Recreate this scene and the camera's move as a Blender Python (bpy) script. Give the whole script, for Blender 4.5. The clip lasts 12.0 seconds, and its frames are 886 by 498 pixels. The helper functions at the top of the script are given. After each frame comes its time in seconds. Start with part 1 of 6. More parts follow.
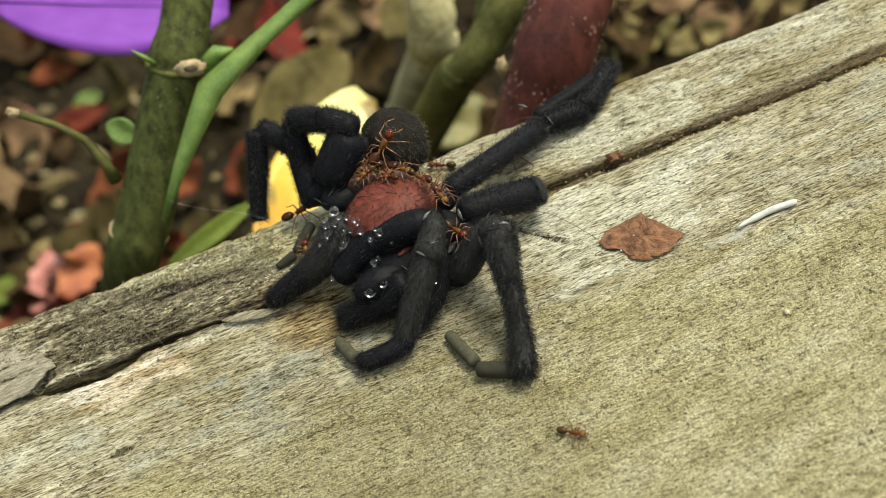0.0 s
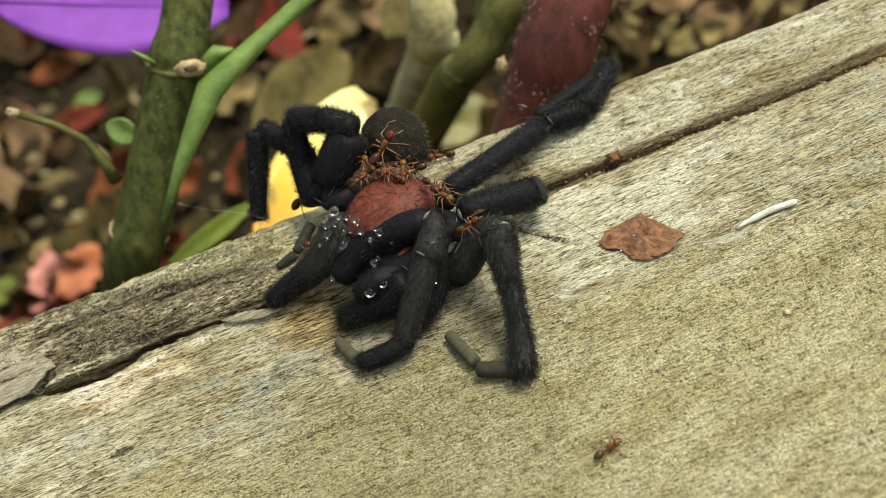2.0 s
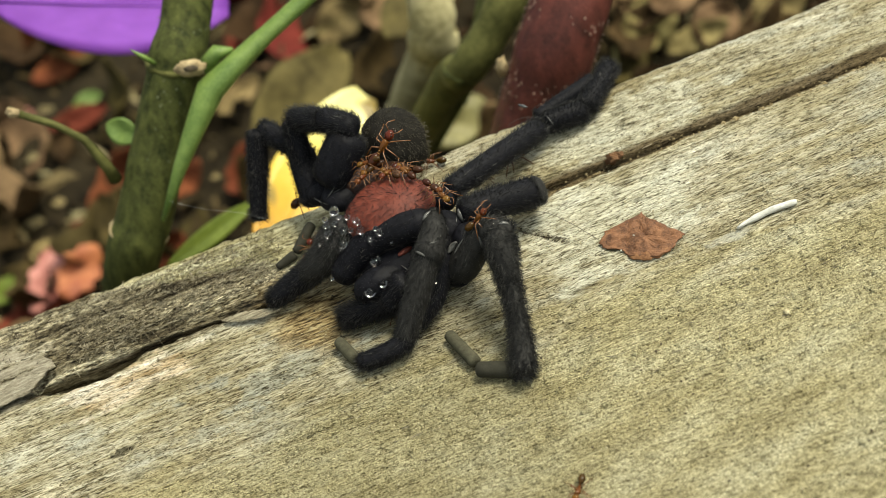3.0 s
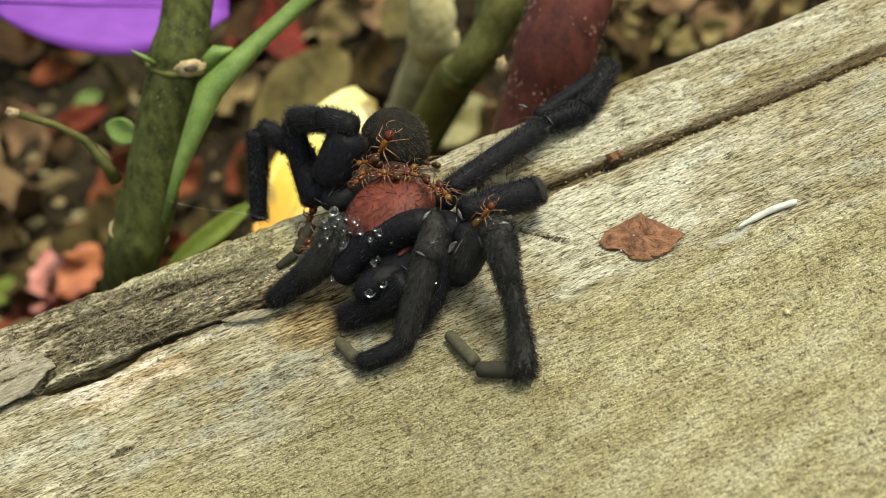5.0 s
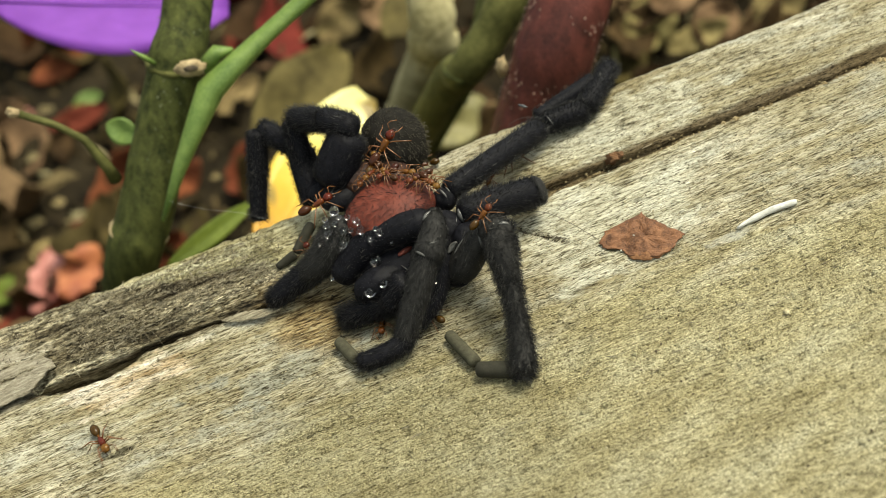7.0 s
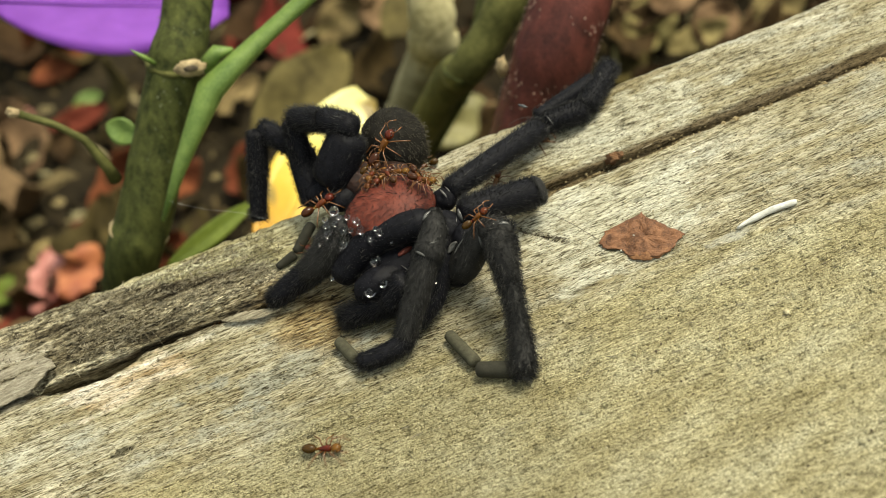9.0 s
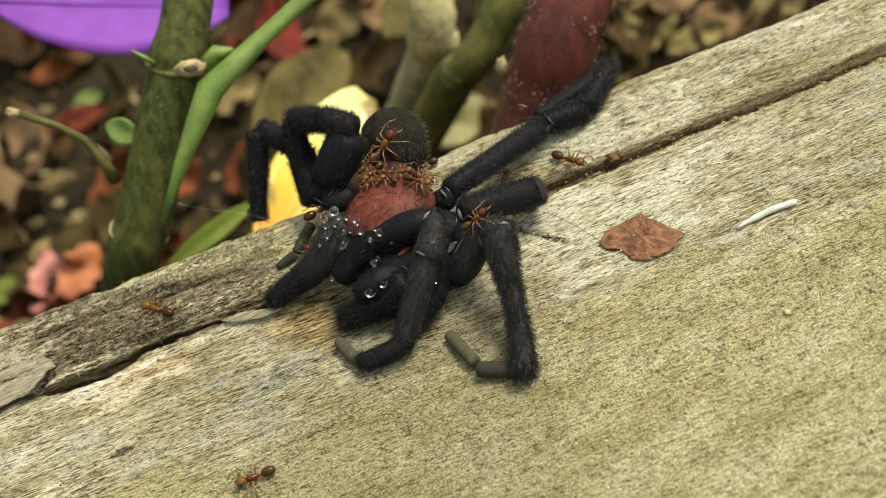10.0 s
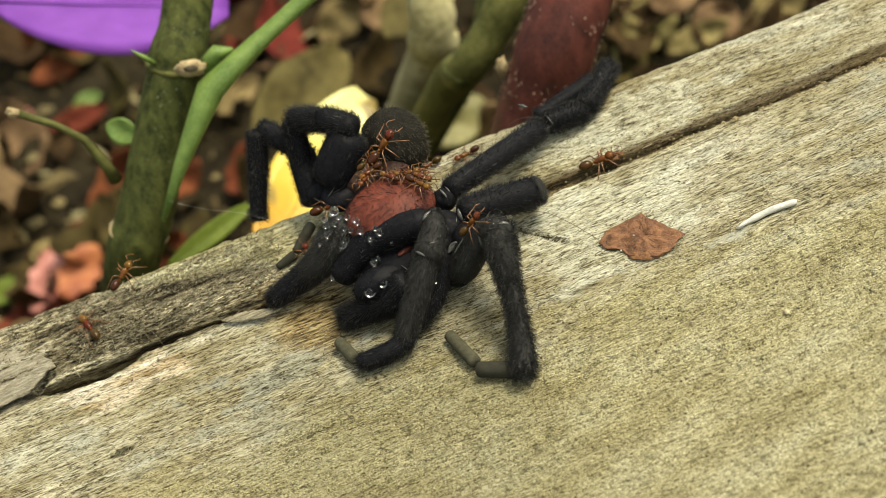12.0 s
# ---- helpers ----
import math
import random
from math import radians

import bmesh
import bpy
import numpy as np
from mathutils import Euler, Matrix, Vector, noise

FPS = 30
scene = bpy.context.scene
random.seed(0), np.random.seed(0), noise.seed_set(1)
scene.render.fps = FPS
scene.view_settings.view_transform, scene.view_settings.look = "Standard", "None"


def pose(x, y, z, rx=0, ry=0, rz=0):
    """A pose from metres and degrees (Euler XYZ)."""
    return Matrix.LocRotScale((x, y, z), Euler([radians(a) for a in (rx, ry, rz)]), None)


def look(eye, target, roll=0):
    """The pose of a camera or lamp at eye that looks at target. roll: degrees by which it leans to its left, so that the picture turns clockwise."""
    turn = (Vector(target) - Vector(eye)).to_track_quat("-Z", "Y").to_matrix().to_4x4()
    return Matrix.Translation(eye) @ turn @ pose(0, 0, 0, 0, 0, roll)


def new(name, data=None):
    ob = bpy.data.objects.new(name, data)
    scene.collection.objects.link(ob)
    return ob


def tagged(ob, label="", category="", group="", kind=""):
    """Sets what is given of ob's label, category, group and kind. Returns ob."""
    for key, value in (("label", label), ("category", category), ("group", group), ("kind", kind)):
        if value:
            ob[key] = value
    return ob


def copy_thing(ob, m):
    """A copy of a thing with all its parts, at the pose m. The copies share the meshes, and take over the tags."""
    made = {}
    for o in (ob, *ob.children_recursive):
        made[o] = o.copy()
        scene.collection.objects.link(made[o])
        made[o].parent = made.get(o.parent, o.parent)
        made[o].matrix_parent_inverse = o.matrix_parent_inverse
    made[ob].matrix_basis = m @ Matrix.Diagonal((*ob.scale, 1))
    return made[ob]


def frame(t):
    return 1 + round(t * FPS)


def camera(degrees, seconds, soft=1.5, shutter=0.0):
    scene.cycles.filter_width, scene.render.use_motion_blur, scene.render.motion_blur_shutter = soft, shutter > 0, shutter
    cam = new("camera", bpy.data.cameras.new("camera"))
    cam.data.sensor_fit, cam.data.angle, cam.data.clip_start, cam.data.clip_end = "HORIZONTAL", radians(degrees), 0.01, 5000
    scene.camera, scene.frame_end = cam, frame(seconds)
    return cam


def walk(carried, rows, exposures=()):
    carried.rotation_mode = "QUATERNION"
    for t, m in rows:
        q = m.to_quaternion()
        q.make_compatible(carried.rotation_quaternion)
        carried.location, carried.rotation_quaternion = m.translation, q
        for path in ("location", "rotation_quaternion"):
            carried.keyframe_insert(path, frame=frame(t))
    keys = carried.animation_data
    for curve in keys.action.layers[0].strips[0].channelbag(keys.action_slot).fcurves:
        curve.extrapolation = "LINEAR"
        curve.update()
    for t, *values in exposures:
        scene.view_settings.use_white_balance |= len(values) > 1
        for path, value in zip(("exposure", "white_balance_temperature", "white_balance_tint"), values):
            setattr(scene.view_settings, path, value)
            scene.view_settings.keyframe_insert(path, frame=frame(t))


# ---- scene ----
# ---- camera: it stands still before the log ----
MM = 0.001
cam = camera(35, 12.0, soft=0.8, shutter=0.5)
EYE = look((0, -0.153209, 0.128558), (0, 0, 0), -8)
cam.data.dof.use_dof = True
cam.data.dof.focus_distance = 0.1915
cam.data.dof.aperture_fstop = 20.0
walk(cam, [(0.0, EYE), (12.0, EYE)], exposures=[(0.0, 0.90, 6950, 1), (2.5, 0.90, 7130, 1), (5.0, 0.93, 7150, 1), (9.5, 0.93, 7390, 1), (12.0, 0.93, 7540, 1)])

# ---- light: a bright overcast sky ----
world = bpy.data.worlds.new("sky")
scene.world = world
world.use_nodes = True
_sky = world.node_tree.nodes.new("ShaderNodeTexSky")
_sky.sky_type = "NISHITA"
_sky.sun_disc = False
_sky.sun_elevation, _sky.sun_rotation = radians(72), radians(83)
_sky.air_density, _sky.dust_density = 1.4, 3.0
_haze = world.node_tree.nodes.new("ShaderNodeHueSaturation")
_haze.inputs["Saturation"].default_value = 0.45
world.node_tree.links.new(_sky.outputs[0], _haze.inputs["Color"])
world.node_tree.links.new(_haze.outputs[0], world.node_tree.nodes["Background"].inputs[0])
world.node_tree.nodes["Background"].inputs[1].default_value = 0.120
_sun = new("sun", bpy.data.lights.new("sun", "SUN"))
_sun.data.energy, _sun.data.angle, _sun.data.color = 2.3, radians(22), (1.0, 0.95, 0.86)
_sun.matrix_world = look((0.42, 0.05, 1.3), (0, 0, 0))

# ---- frame of the log's upper face: along the grain, across it, out of it ----
LOG = Matrix(((0.9701, -0.19781, -0.14062, 0), (0.17079, 0.96807, -0.18352, 0), (0.17243, 0.15401, 0.97291, 0), (0, 0, 0, 1)))


# ---- materials ----
def shader(name, rough=0.6, metal=0.0):
    m = bpy.data.materials.new(name)
    m.use_nodes = True
    b = m.node_tree.nodes["Principled BSDF"]
    b.inputs["Roughness"].default_value, b.inputs["Metallic"].default_value = rough, metal
    return m, m.node_tree.nodes, m.node_tree.links, b


def put(nodes, kind, **sockets):
    nd = nodes.new("ShaderNode" + kind)
    for key, value in sockets.items():
        nd.inputs[key.replace("_", " ")].default_value = value
    return nd


def coords(nodes, links, stretch=(1, 1, 1)):
    tc = nodes.new("ShaderNodeTexCoord")
    mp = nodes.new("ShaderNodeMapping")
    mp.inputs["Scale"].default_value = stretch
    links.new(tc.outputs["Object"], mp.inputs[0])
    return mp.outputs[0]


def noise_fac(nodes, links, co, scale, detail=4.0, rough=0.55):
    nd = put(nodes, "TexNoise", Scale=scale, Detail=detail, Roughness=rough)
    links.new(co, nd.inputs["Vector"])
    return nd.outputs["Fac"]


def ramp(nodes, links, fac, stops):
    nd = nodes.new("ShaderNodeValToRGB")
    el = nd.color_ramp.elements
    while len(el) < len(stops):
        el.new(0.5)
    for e, (p, c) in zip(el, stops):
        e.position, e.color = p, (*c, 1) if len(c) == 3 else c
    links.new(fac, nd.inputs[0])
    return nd.outputs[0]


def mix(nodes, links, fac, a, b, blend="MIX"):
    nd = nodes.new("ShaderNodeMix")
    nd.data_type, nd.blend_type = "RGBA", blend
    for socket, value in ((nd.inputs[0], fac), (nd.inputs[6], a), (nd.inputs[7], b)):
        if isinstance(value, (int, float)):
            socket.default_value = value
        elif isinstance(value, tuple):
            socket.default_value = (*value, 1)
        else:
            links.new(value, socket)
    return nd.outputs[2]


def calc(nodes, links, op, a, b=0.0, clamp=False):
    nd = nodes.new("ShaderNodeMath")
    nd.operation, nd.use_clamp = op, clamp
    for socket, value in ((nd.inputs[0], a), (nd.inputs[1], b)):
        if isinstance(value, (int, float)):
            socket.default_value = value
        else:
            links.new(value, socket)
    return nd.outputs[0]


def bump(nodes, links, b, height, strength, distance):
    nd = nodes.new("ShaderNodeBump")
    nd.inputs["Strength"].default_value, nd.inputs["Distance"].default_value = strength, distance
    links.new(height, nd.inputs["Height"])
    links.new(nd.outputs[0], b.inputs["Normal"])


def simple(name, dark, light, scale, rough=0.6, relief=0.0, stretch=(1, 1, 1), vary=0.0, spec=0.5, detail=5.0, sheen=0.0, through_light=0.0):
    """A material of two tones mixed by noise at two scales, with relief in metres."""
    m, nodes, links, b = shader(name, rough)
    co = coords(nodes, links, stretch)
    coarse = noise_fac(nodes, links, co, scale, detail)
    fine = noise_fac(nodes, links, co, scale * 7, 3.0)
    both = calc(nodes, links, "ADD", calc(nodes, links, "MULTIPLY", coarse, 0.65), calc(nodes, links, "MULTIPLY", fine, 0.35))
    col = ramp(nodes, links, both, ((0.32, dark), (0.68, light)))
    if vary:
        info = nodes.new("ShaderNodeObjectInfo")
        hsv = nodes.new("ShaderNodeHueSaturation")
        links.new(calc(nodes, links, "ADD", calc(nodes, links, "MULTIPLY", info.outputs["Random"], vary), 1.0 - vary / 2), hsv.inputs["Value"])
        links.new(calc(nodes, links, "ADD", calc(nodes, links, "MULTIPLY", info.outputs["Random"], 0.06), 0.47), hsv.inputs["Hue"])
        links.new(col, hsv.inputs["Color"])
        col = hsv.outputs[0]
    links.new(col, b.inputs["Base Color"])
    b.inputs["Specular IOR Level"].default_value = spec
    b.inputs["Sheen Weight"].default_value = sheen
    b.inputs["Subsurface Weight"].default_value = through_light
    b.inputs["Subsurface Radius"].default_value = (0.002, 0.002, 0.001)
    if relief:
        bump(nodes, links, b, both, 1.0, relief)
    return m


def wood_material():
    """Weathered timber: pale grain, dark fibres, green film on the flank, grey split strip, rusty stain, brown band
    along the split.
    """
    m, nodes, links, b = shader("weathered_wood", 0.85)
    b.inputs["Specular IOR Level"].default_value = 0.2
    co = coords(nodes, links)
    streak = noise_fac(nodes, links, coords(nodes, links, (0.085, 1, 0.6)), 3200, 5.0, 0.75)
    fleck = noise_fac(nodes, links, coords(nodes, links, (0.42, 1, 1)), 4200, 3.0, 0.7)
    band = noise_fac(nodes, links, coords(nodes, links, (0.10, 1, 0.6)), 420, 5.0, 0.62)
    blotch = noise_fac(nodes, links, coords(nodes, links, (0.4, 1, 1)), 90, 6.0, 0.62)
    patch = noise_fac(nodes, links, coords(nodes, links, (0.5, 1, 1)), 170, 5.0, 0.6)
    sep = nodes.new("ShaderNodeSeparateXYZ")
    links.new(co, sep.inputs[0])
    x, y = sep.outputs[0], sep.outputs[1]

    def math_(op, a, c=0.0, clamp=False):
        return calc(nodes, links, op, a, c, clamp)

    pale = ramp(nodes, links, blotch, ((0.36, (0.26, 0.225, 0.14)), (0.46, (0.40, 0.36, 0.245)), (0.54, (0.50, 0.465, 0.345)), (0.64, (0.64, 0.61, 0.50))))
    warm = ramp(nodes, links, band, ((0.36, (0.27, 0.215, 0.105)), (0.47, (0.43, 0.375, 0.235)), (0.55, (0.52, 0.485, 0.375)), (0.64, (0.63, 0.61, 0.51))))
    col = mix(nodes, links, 0.5, pale, warm)
    # silver-grey weathering in patches
    silver = math_("MULTIPLY", math_("SUBTRACT", patch, 0.53), 9.0, True)
    col = mix(nodes, links, math_("MULTIPLY", silver, 0.55), col, (0.36, 0.37, 0.33))
    wob = math_("MULTIPLY", math_("SUBTRACT", blotch, 0.5), 0.03)
    # green film on the flank
    line = math_("ADD", math_("ADD", y, math_("MULTIPLY", x, FILM_SLOPE)), wob)
    film = math_("MULTIPLY", math_("SUBTRACT", FILM_AT, line), 170.0, True)
    green = ramp(nodes, links, patch, ((0.32, (0.43, 0.375, 0.205)), (0.46, (0.51, 0.455, 0.265)), (0.56, (0.57, 0.52, 0.325)), (0.70, (0.65, 0.605, 0.41))))
    col = mix(nodes, links, math_("MULTIPLY", film, 0.82), col, green)
    # darker olive patch low in the middle of the flank
    mid_flank = math_("MULTIPLY", math_("SUBTRACT", math_("ADD", 0.030, wob), math_("ABSOLUTE", math_("ADD", x, 0.014))), 55.0, True)
    low = math_("MULTIPLY", math_("SUBTRACT", -0.011, math_("ADD", y, wob)), 130.0, True)
    col = mix(nodes, links, math_("MULTIPLY", math_("MULTIPLY", mid_flank, low), 0.36), col, (0.215, 0.195, 0.11))
    # grey split strip
    behind = math_("MULTIPLY", math_("SUBTRACT", y, 0.0019), 1500.0, True)
    ending = math_("MULTIPLY", math_("SUBTRACT", math_("ADD", -0.0135, wob), math_("ADD", x, math_("MULTIPLY", y, 1.35))), 220.0, True)
    pale_back = math_("MULTIPLY", math_("SUBTRACT", math_("ADD", 0.0018, math_("MULTIPLY", wob, 0.5)), math_("ADD", y, math_("MULTIPLY", x, 0.32))), 700.0, True)
    strip = math_("MULTIPLY", behind, math_("MULTIPLY", ending, pale_back))
    grey = ramp(nodes, links, band, ((0.36, (0.06, 0.048, 0.032)), (0.46, (0.19, 0.165, 0.118)), (0.54, (0.37, 0.335, 0.255)), (0.63, (0.62, 0.58, 0.47))))
    # dark of crevices and bright of ridges, painted into the strip's colour
    crevice_shade = noise_fac(nodes, links, coords(nodes, links, (0.2, 1, 1)), 2400, 6.0, 0.75)
    grey = mix(nodes, links, 1.0, grey, ramp(nodes, links, crevice_shade, ((0.40, (0.10, 0.09, 0.07)), (0.45, (0.55, 0.53, 0.47)), (0.51, (1.05, 1.03, 0.96)), (0.58, (1.55, 1.52, 1.42)))), "MULTIPLY")
    col = mix(nodes, links, strip, col, grey)
    # greenish cream wood behind the grey layer
    cream = math_("MULTIPLY", math_("MULTIPLY", math_("SUBTRACT", y, 0.0045), 600.0, True), math_("MULTIPLY", math_("SUBTRACT", -0.006, x), 200.0, True))
    col = mix(nodes, links, math_("MULTIPLY", math_("MULTIPLY", cream, math_("SUBTRACT", 1.0, strip)), 0.75), col, ramp(nodes, links, band, ((0.36, (0.34, 0.31, 0.17)), (0.5, (0.60, 0.56, 0.36)), (0.62, (0.78, 0.75, 0.55)))))

    def spot(cx, cy, rx, ry, ragged):
        """A ragged oval on the face, 0 to 1."""
        ex = math_("MULTIPLY", math_("SUBTRACT", x, cx), 1.0 / rx)
        ey = math_("MULTIPLY", math_("SUBTRACT", y, cy), 1.0 / ry)
        rim = math_("SQRT", math_("ADD", math_("MULTIPLY", ex, ex), math_("MULTIPLY", ey, ey)))
        return math_("MULTIPLY", math_("SUBTRACT", math_("ADD", 1.0, math_("MULTIPLY", math_("SUBTRACT", patch, 0.5), ragged)), rim), 4.0, True)

    torn = ramp(nodes, links, band, ((0.38, (0.40, 0.27, 0.13)), (0.48, (0.60, 0.48, 0.33)), (0.58, (0.80, 0.74, 0.64))))
    col = mix(nodes, links, math_("MULTIPLY", spot(-0.0480, -0.0008, 0.012, 0.0034, 5.0), 0.85), col, torn)
    col = mix(nodes, links, math_("MULTIPLY", spot(-0.026, -0.0092, 0.013, 0.0030, 5.0), 0.55), col, (0.31, 0.325, 0.29))
    col = mix(nodes, links, math_("MULTIPLY", spot(-0.062, -0.0145, 0.006, 0.0020, 5.0), 0.7), col, (0.66, 0.61, 0.47))
    # bleached patch beside the spider, a brown crack in it
    col = mix(nodes, links, math_("MULTIPLY", spot(0.022, -0.0065, 0.014, 0.0085, 3.0), 0.6), col, (0.68, 0.67, 0.56))
    col = mix(nodes, links, math_("MULTIPLY", spot(0.027, 0.0105, 0.018, 0.0052, 4.0), 0.5), col, (0.64, 0.63, 0.52))
    tilt = math_("ADD", y, math_("MULTIPLY", math_("SUBTRACT", x, 0.0135), 0.88))
    crack = math_("MULTIPLY", math_("SUBTRACT", math_("ADD", 0.00045, math_("MULTIPLY", math_("SUBTRACT", fleck, 0.5), 0.006)), math_("ABSOLUTE", math_("ADD", tilt, 0.0044))), 4000.0, True)
    reach = math_("MULTIPLY", math_("SUBTRACT", 0.0036, math_("ABSOLUTE", math_("SUBTRACT", x, 0.0132))), 1500.0, True)
    col = mix(nodes, links, math_("MULTIPLY", math_("MULTIPLY", crack, reach), 0.95), col, (0.030, 0.018, 0.007))
    # rusty stain under the spider
    dx = math_("MULTIPLY", math_("SUBTRACT", x, STAIN_X), 0.75)
    dy = math_("SUBTRACT", y, STAIN_Y)
    far = math_("SQRT", math_("ADD", math_("MULTIPLY", dx, dx), math_("MULTIPLY", dy, dy)))
    stain = math_("MULTIPLY", math_("SUBTRACT", math_("ADD", 0.0068, math_("MULTIPLY", wob, 0.8)), far), 320.0, True)
    rust = ramp(nodes, links, streak, ((0.38, (0.07, 0.036, 0.010)), (0.48, (0.22, 0.145, 0.06)), (0.60, (0.50, 0.40, 0.22))))
    col = mix(nodes, links, math_("MULTIPLY", stain, 0.9), col, rust)
    # bleached slab at the split's end
    slab = math_("MULTIPLY", math_("MULTIPLY", math_("SUBTRACT", math_("ADD", math_("MULTIPLY", y, 0.75), -0.0653), x), 2500.0, True), math_("MULTIPLY", math_("SUBTRACT", 0.0115, math_("ADD", y, wob)), 700.0, True))
    bleached = ramp(nodes, links, band, ((0.36, (0.30, 0.27, 0.20)), (0.5, (0.46, 0.42, 0.33)), (0.62, (0.62, 0.59, 0.50))))
    col = mix(nodes, links, math_("MULTIPLY", slab, math_("MULTIPLY", behind, 0.9)), col, bleached)
    # dark mark on the face
    mx = math_("MULTIPLY", math_("ADD", x, 0.0511), 0.25)
    my = math_("SUBTRACT", math_("ADD", y, 0.0119), math_("MULTIPLY", math_("ADD", x, 0.0511), 0.1))
    mark = math_("MULTIPLY", math_("SUBTRACT", math_("ADD", 0.00055, math_("MULTIPLY", math_("SUBTRACT", patch, 0.5), 0.002)), math_("SQRT", math_("ADD", math_("MULTIPLY", mx, mx), math_("MULTIPLY", my, my)))), 5000.0, True)
    col = mix(nodes, links, math_("MULTIPLY", mark, 0.85), col, (0.10, 0.09, 0.06))
    # brown band along the open split
    off = math_("ABSOLUTE", math_("ADD", math_("SUBTRACT", y, 0.0040), math_("MULTIPLY", wob, 0.08)))
    brown_band = math_("MULTIPLY", math_("MULTIPLY", math_("SUBTRACT", 0.0013, off), 1600.0, True), math_("MULTIPLY", math_("SUBTRACT", x, 0.006), 200.0, True))
    col = mix(nodes, links, math_("MULTIPLY", brown_band, 0.92), col, (0.115, 0.082, 0.042))
    # coarse grain, streaks a millimetre wide
    grain = noise_fac(nodes, links, coords(nodes, links, (0.22, 1, 1)), 1250, 4.0, 0.65)
    col = mix(nodes, links, math_("SUBTRACT", 0.8, math_("MULTIPLY", film, 0.42)), col, ramp(nodes, links, grain, ((0.34, (0.52, 0.49, 0.41)), (0.44, (0.88, 0.87, 0.83)), (0.52, (1.0, 1.0, 0.99)), (0.64, (1.14, 1.14, 1.14)))), "MULTIPLY")
    # dark fibres and flecks
    zone = math_("MULTIPLY", math_("MULTIPLY", math_("SUBTRACT", patch, 0.5), 0.32), math_("SUBTRACT", 1.0, math_("MULTIPLY", film, 0.75)))
    fibre = ramp(nodes, links, math_("ADD", streak, zone), ((0.34, (0.20, 0.175, 0.12)), (0.41, (0.66, 0.63, 0.55)), (0.47, (0.97, 0.97, 0.95)), (0.62, (1.10, 1.10, 1.10))))
    col = mix(nodes, links, math_("SUBTRACT", 0.95, math_("MULTIPLY", film, 0.42)), col, fibre, "MULTIPLY")
    dots = ramp(nodes, links, math_("SUBTRACT", fleck, math_("MULTIPLY", zone, 0.6)), ((0.35, (0.16, 0.135, 0.085)), (0.41, (0.80, 0.78, 0.72)), (0.48, (1.0, 1.0, 0.98)), (0.64, (1.12, 1.12, 1.12))))
    col = mix(nodes, links, math_("SUBTRACT", 0.9, math_("MULTIPLY", film, 0.1)), col, dots, "MULTIPLY")
    # short fine strokes along the grain
    scratch = noise_fac(nodes, links, coords(nodes, links, (0.09, 1, 0.8)), 6200, 3.0, 0.6)
    col = mix(nodes, links, math_("SUBTRACT", 0.92, math_("MULTIPLY", film, 0.26)), col, ramp(nodes, links, math_("ADD", scratch, math_("MULTIPLY", zone, 0.7)), ((0.39, (0.13, 0.11, 0.065)), (0.425, (0.82, 0.80, 0.73)), (0.47, (1.06, 1.06, 1.04)), (0.60, (1.22, 1.22, 1.22)))), "MULTIPLY")
    # chalky trail beside the dropping
    col = mix(nodes, links, math_("MULTIPLY", spot(0.0348, -0.0171, 0.0026, 0.0007, 6.0), 0.32), col, (0.60, 0.60, 0.53))
    # granular surface of the film
    grit = noise_fac(nodes, links, coords(nodes, links, (0.75, 1, 1)), 4600, 3.0, 0.6)
    col = mix(nodes, links, math_("MULTIPLY", film, 0.9), col, ramp(nodes, links, grit, ((0.35, (0.42, 0.38, 0.29)), (0.42, (0.98, 0.97, 0.92)), (0.52, (1.17, 1.17, 1.16)), (0.64, (1.36, 1.36, 1.34)))), "MULTIPLY")
    links.new(col, b.inputs["Base Color"])
    height = math_("ADD", math_("ADD", math_("MULTIPLY", streak, 0.5), math_("MULTIPLY", fleck, 0.5)), math_("MULTIPLY", math_("MULTIPLY", film, grit), 0.9))
    bump(nodes, links, b, height, 1.0, 0.0012)
    return m


def leaf_fading():
    """A yellow leaf, deep yellow at the stalk and bleaching to cream at the tip, with a brown blotch."""
    m, nodes, links, b = shader("yellow_leaf", 0.5)
    co = coords(nodes, links)
    sep = nodes.new("ShaderNodeSeparateXYZ")
    links.new(co, sep.inputs[0])
    mottle = noise_fac(nodes, links, co, 160, 5.0)
    along = calc(nodes, links, "ADD", calc(nodes, links, "MULTIPLY", sep.outputs[0], 30.0), calc(nodes, links, "MULTIPLY", mottle, 0.5))
    col = ramp(nodes, links, calc(nodes, links, "ADD", along, 0.25), ((0.05, (0.50, 0.26, 0.015)), (0.35, (0.62, 0.43, 0.05)), (0.62, (0.70, 0.58, 0.13)), (0.9, (0.78, 0.72, 0.30))))
    blot = noise_fac(nodes, links, co, 75, 2.0)
    col = mix(nodes, links, calc(nodes, links, "MULTIPLY", calc(nodes, links, "SUBTRACT", blot, 0.60), 12.0, True), col, (0.22, 0.16, 0.04))
    links.new(col, b.inputs["Base Color"])
    b.inputs["Subsurface Weight"].default_value = 0.2
    b.inputs["Subsurface Radius"].default_value = (0.002, 0.002, 0.001)
    bump(nodes, links, b, mottle, 1.0, 0.0002)
    return m


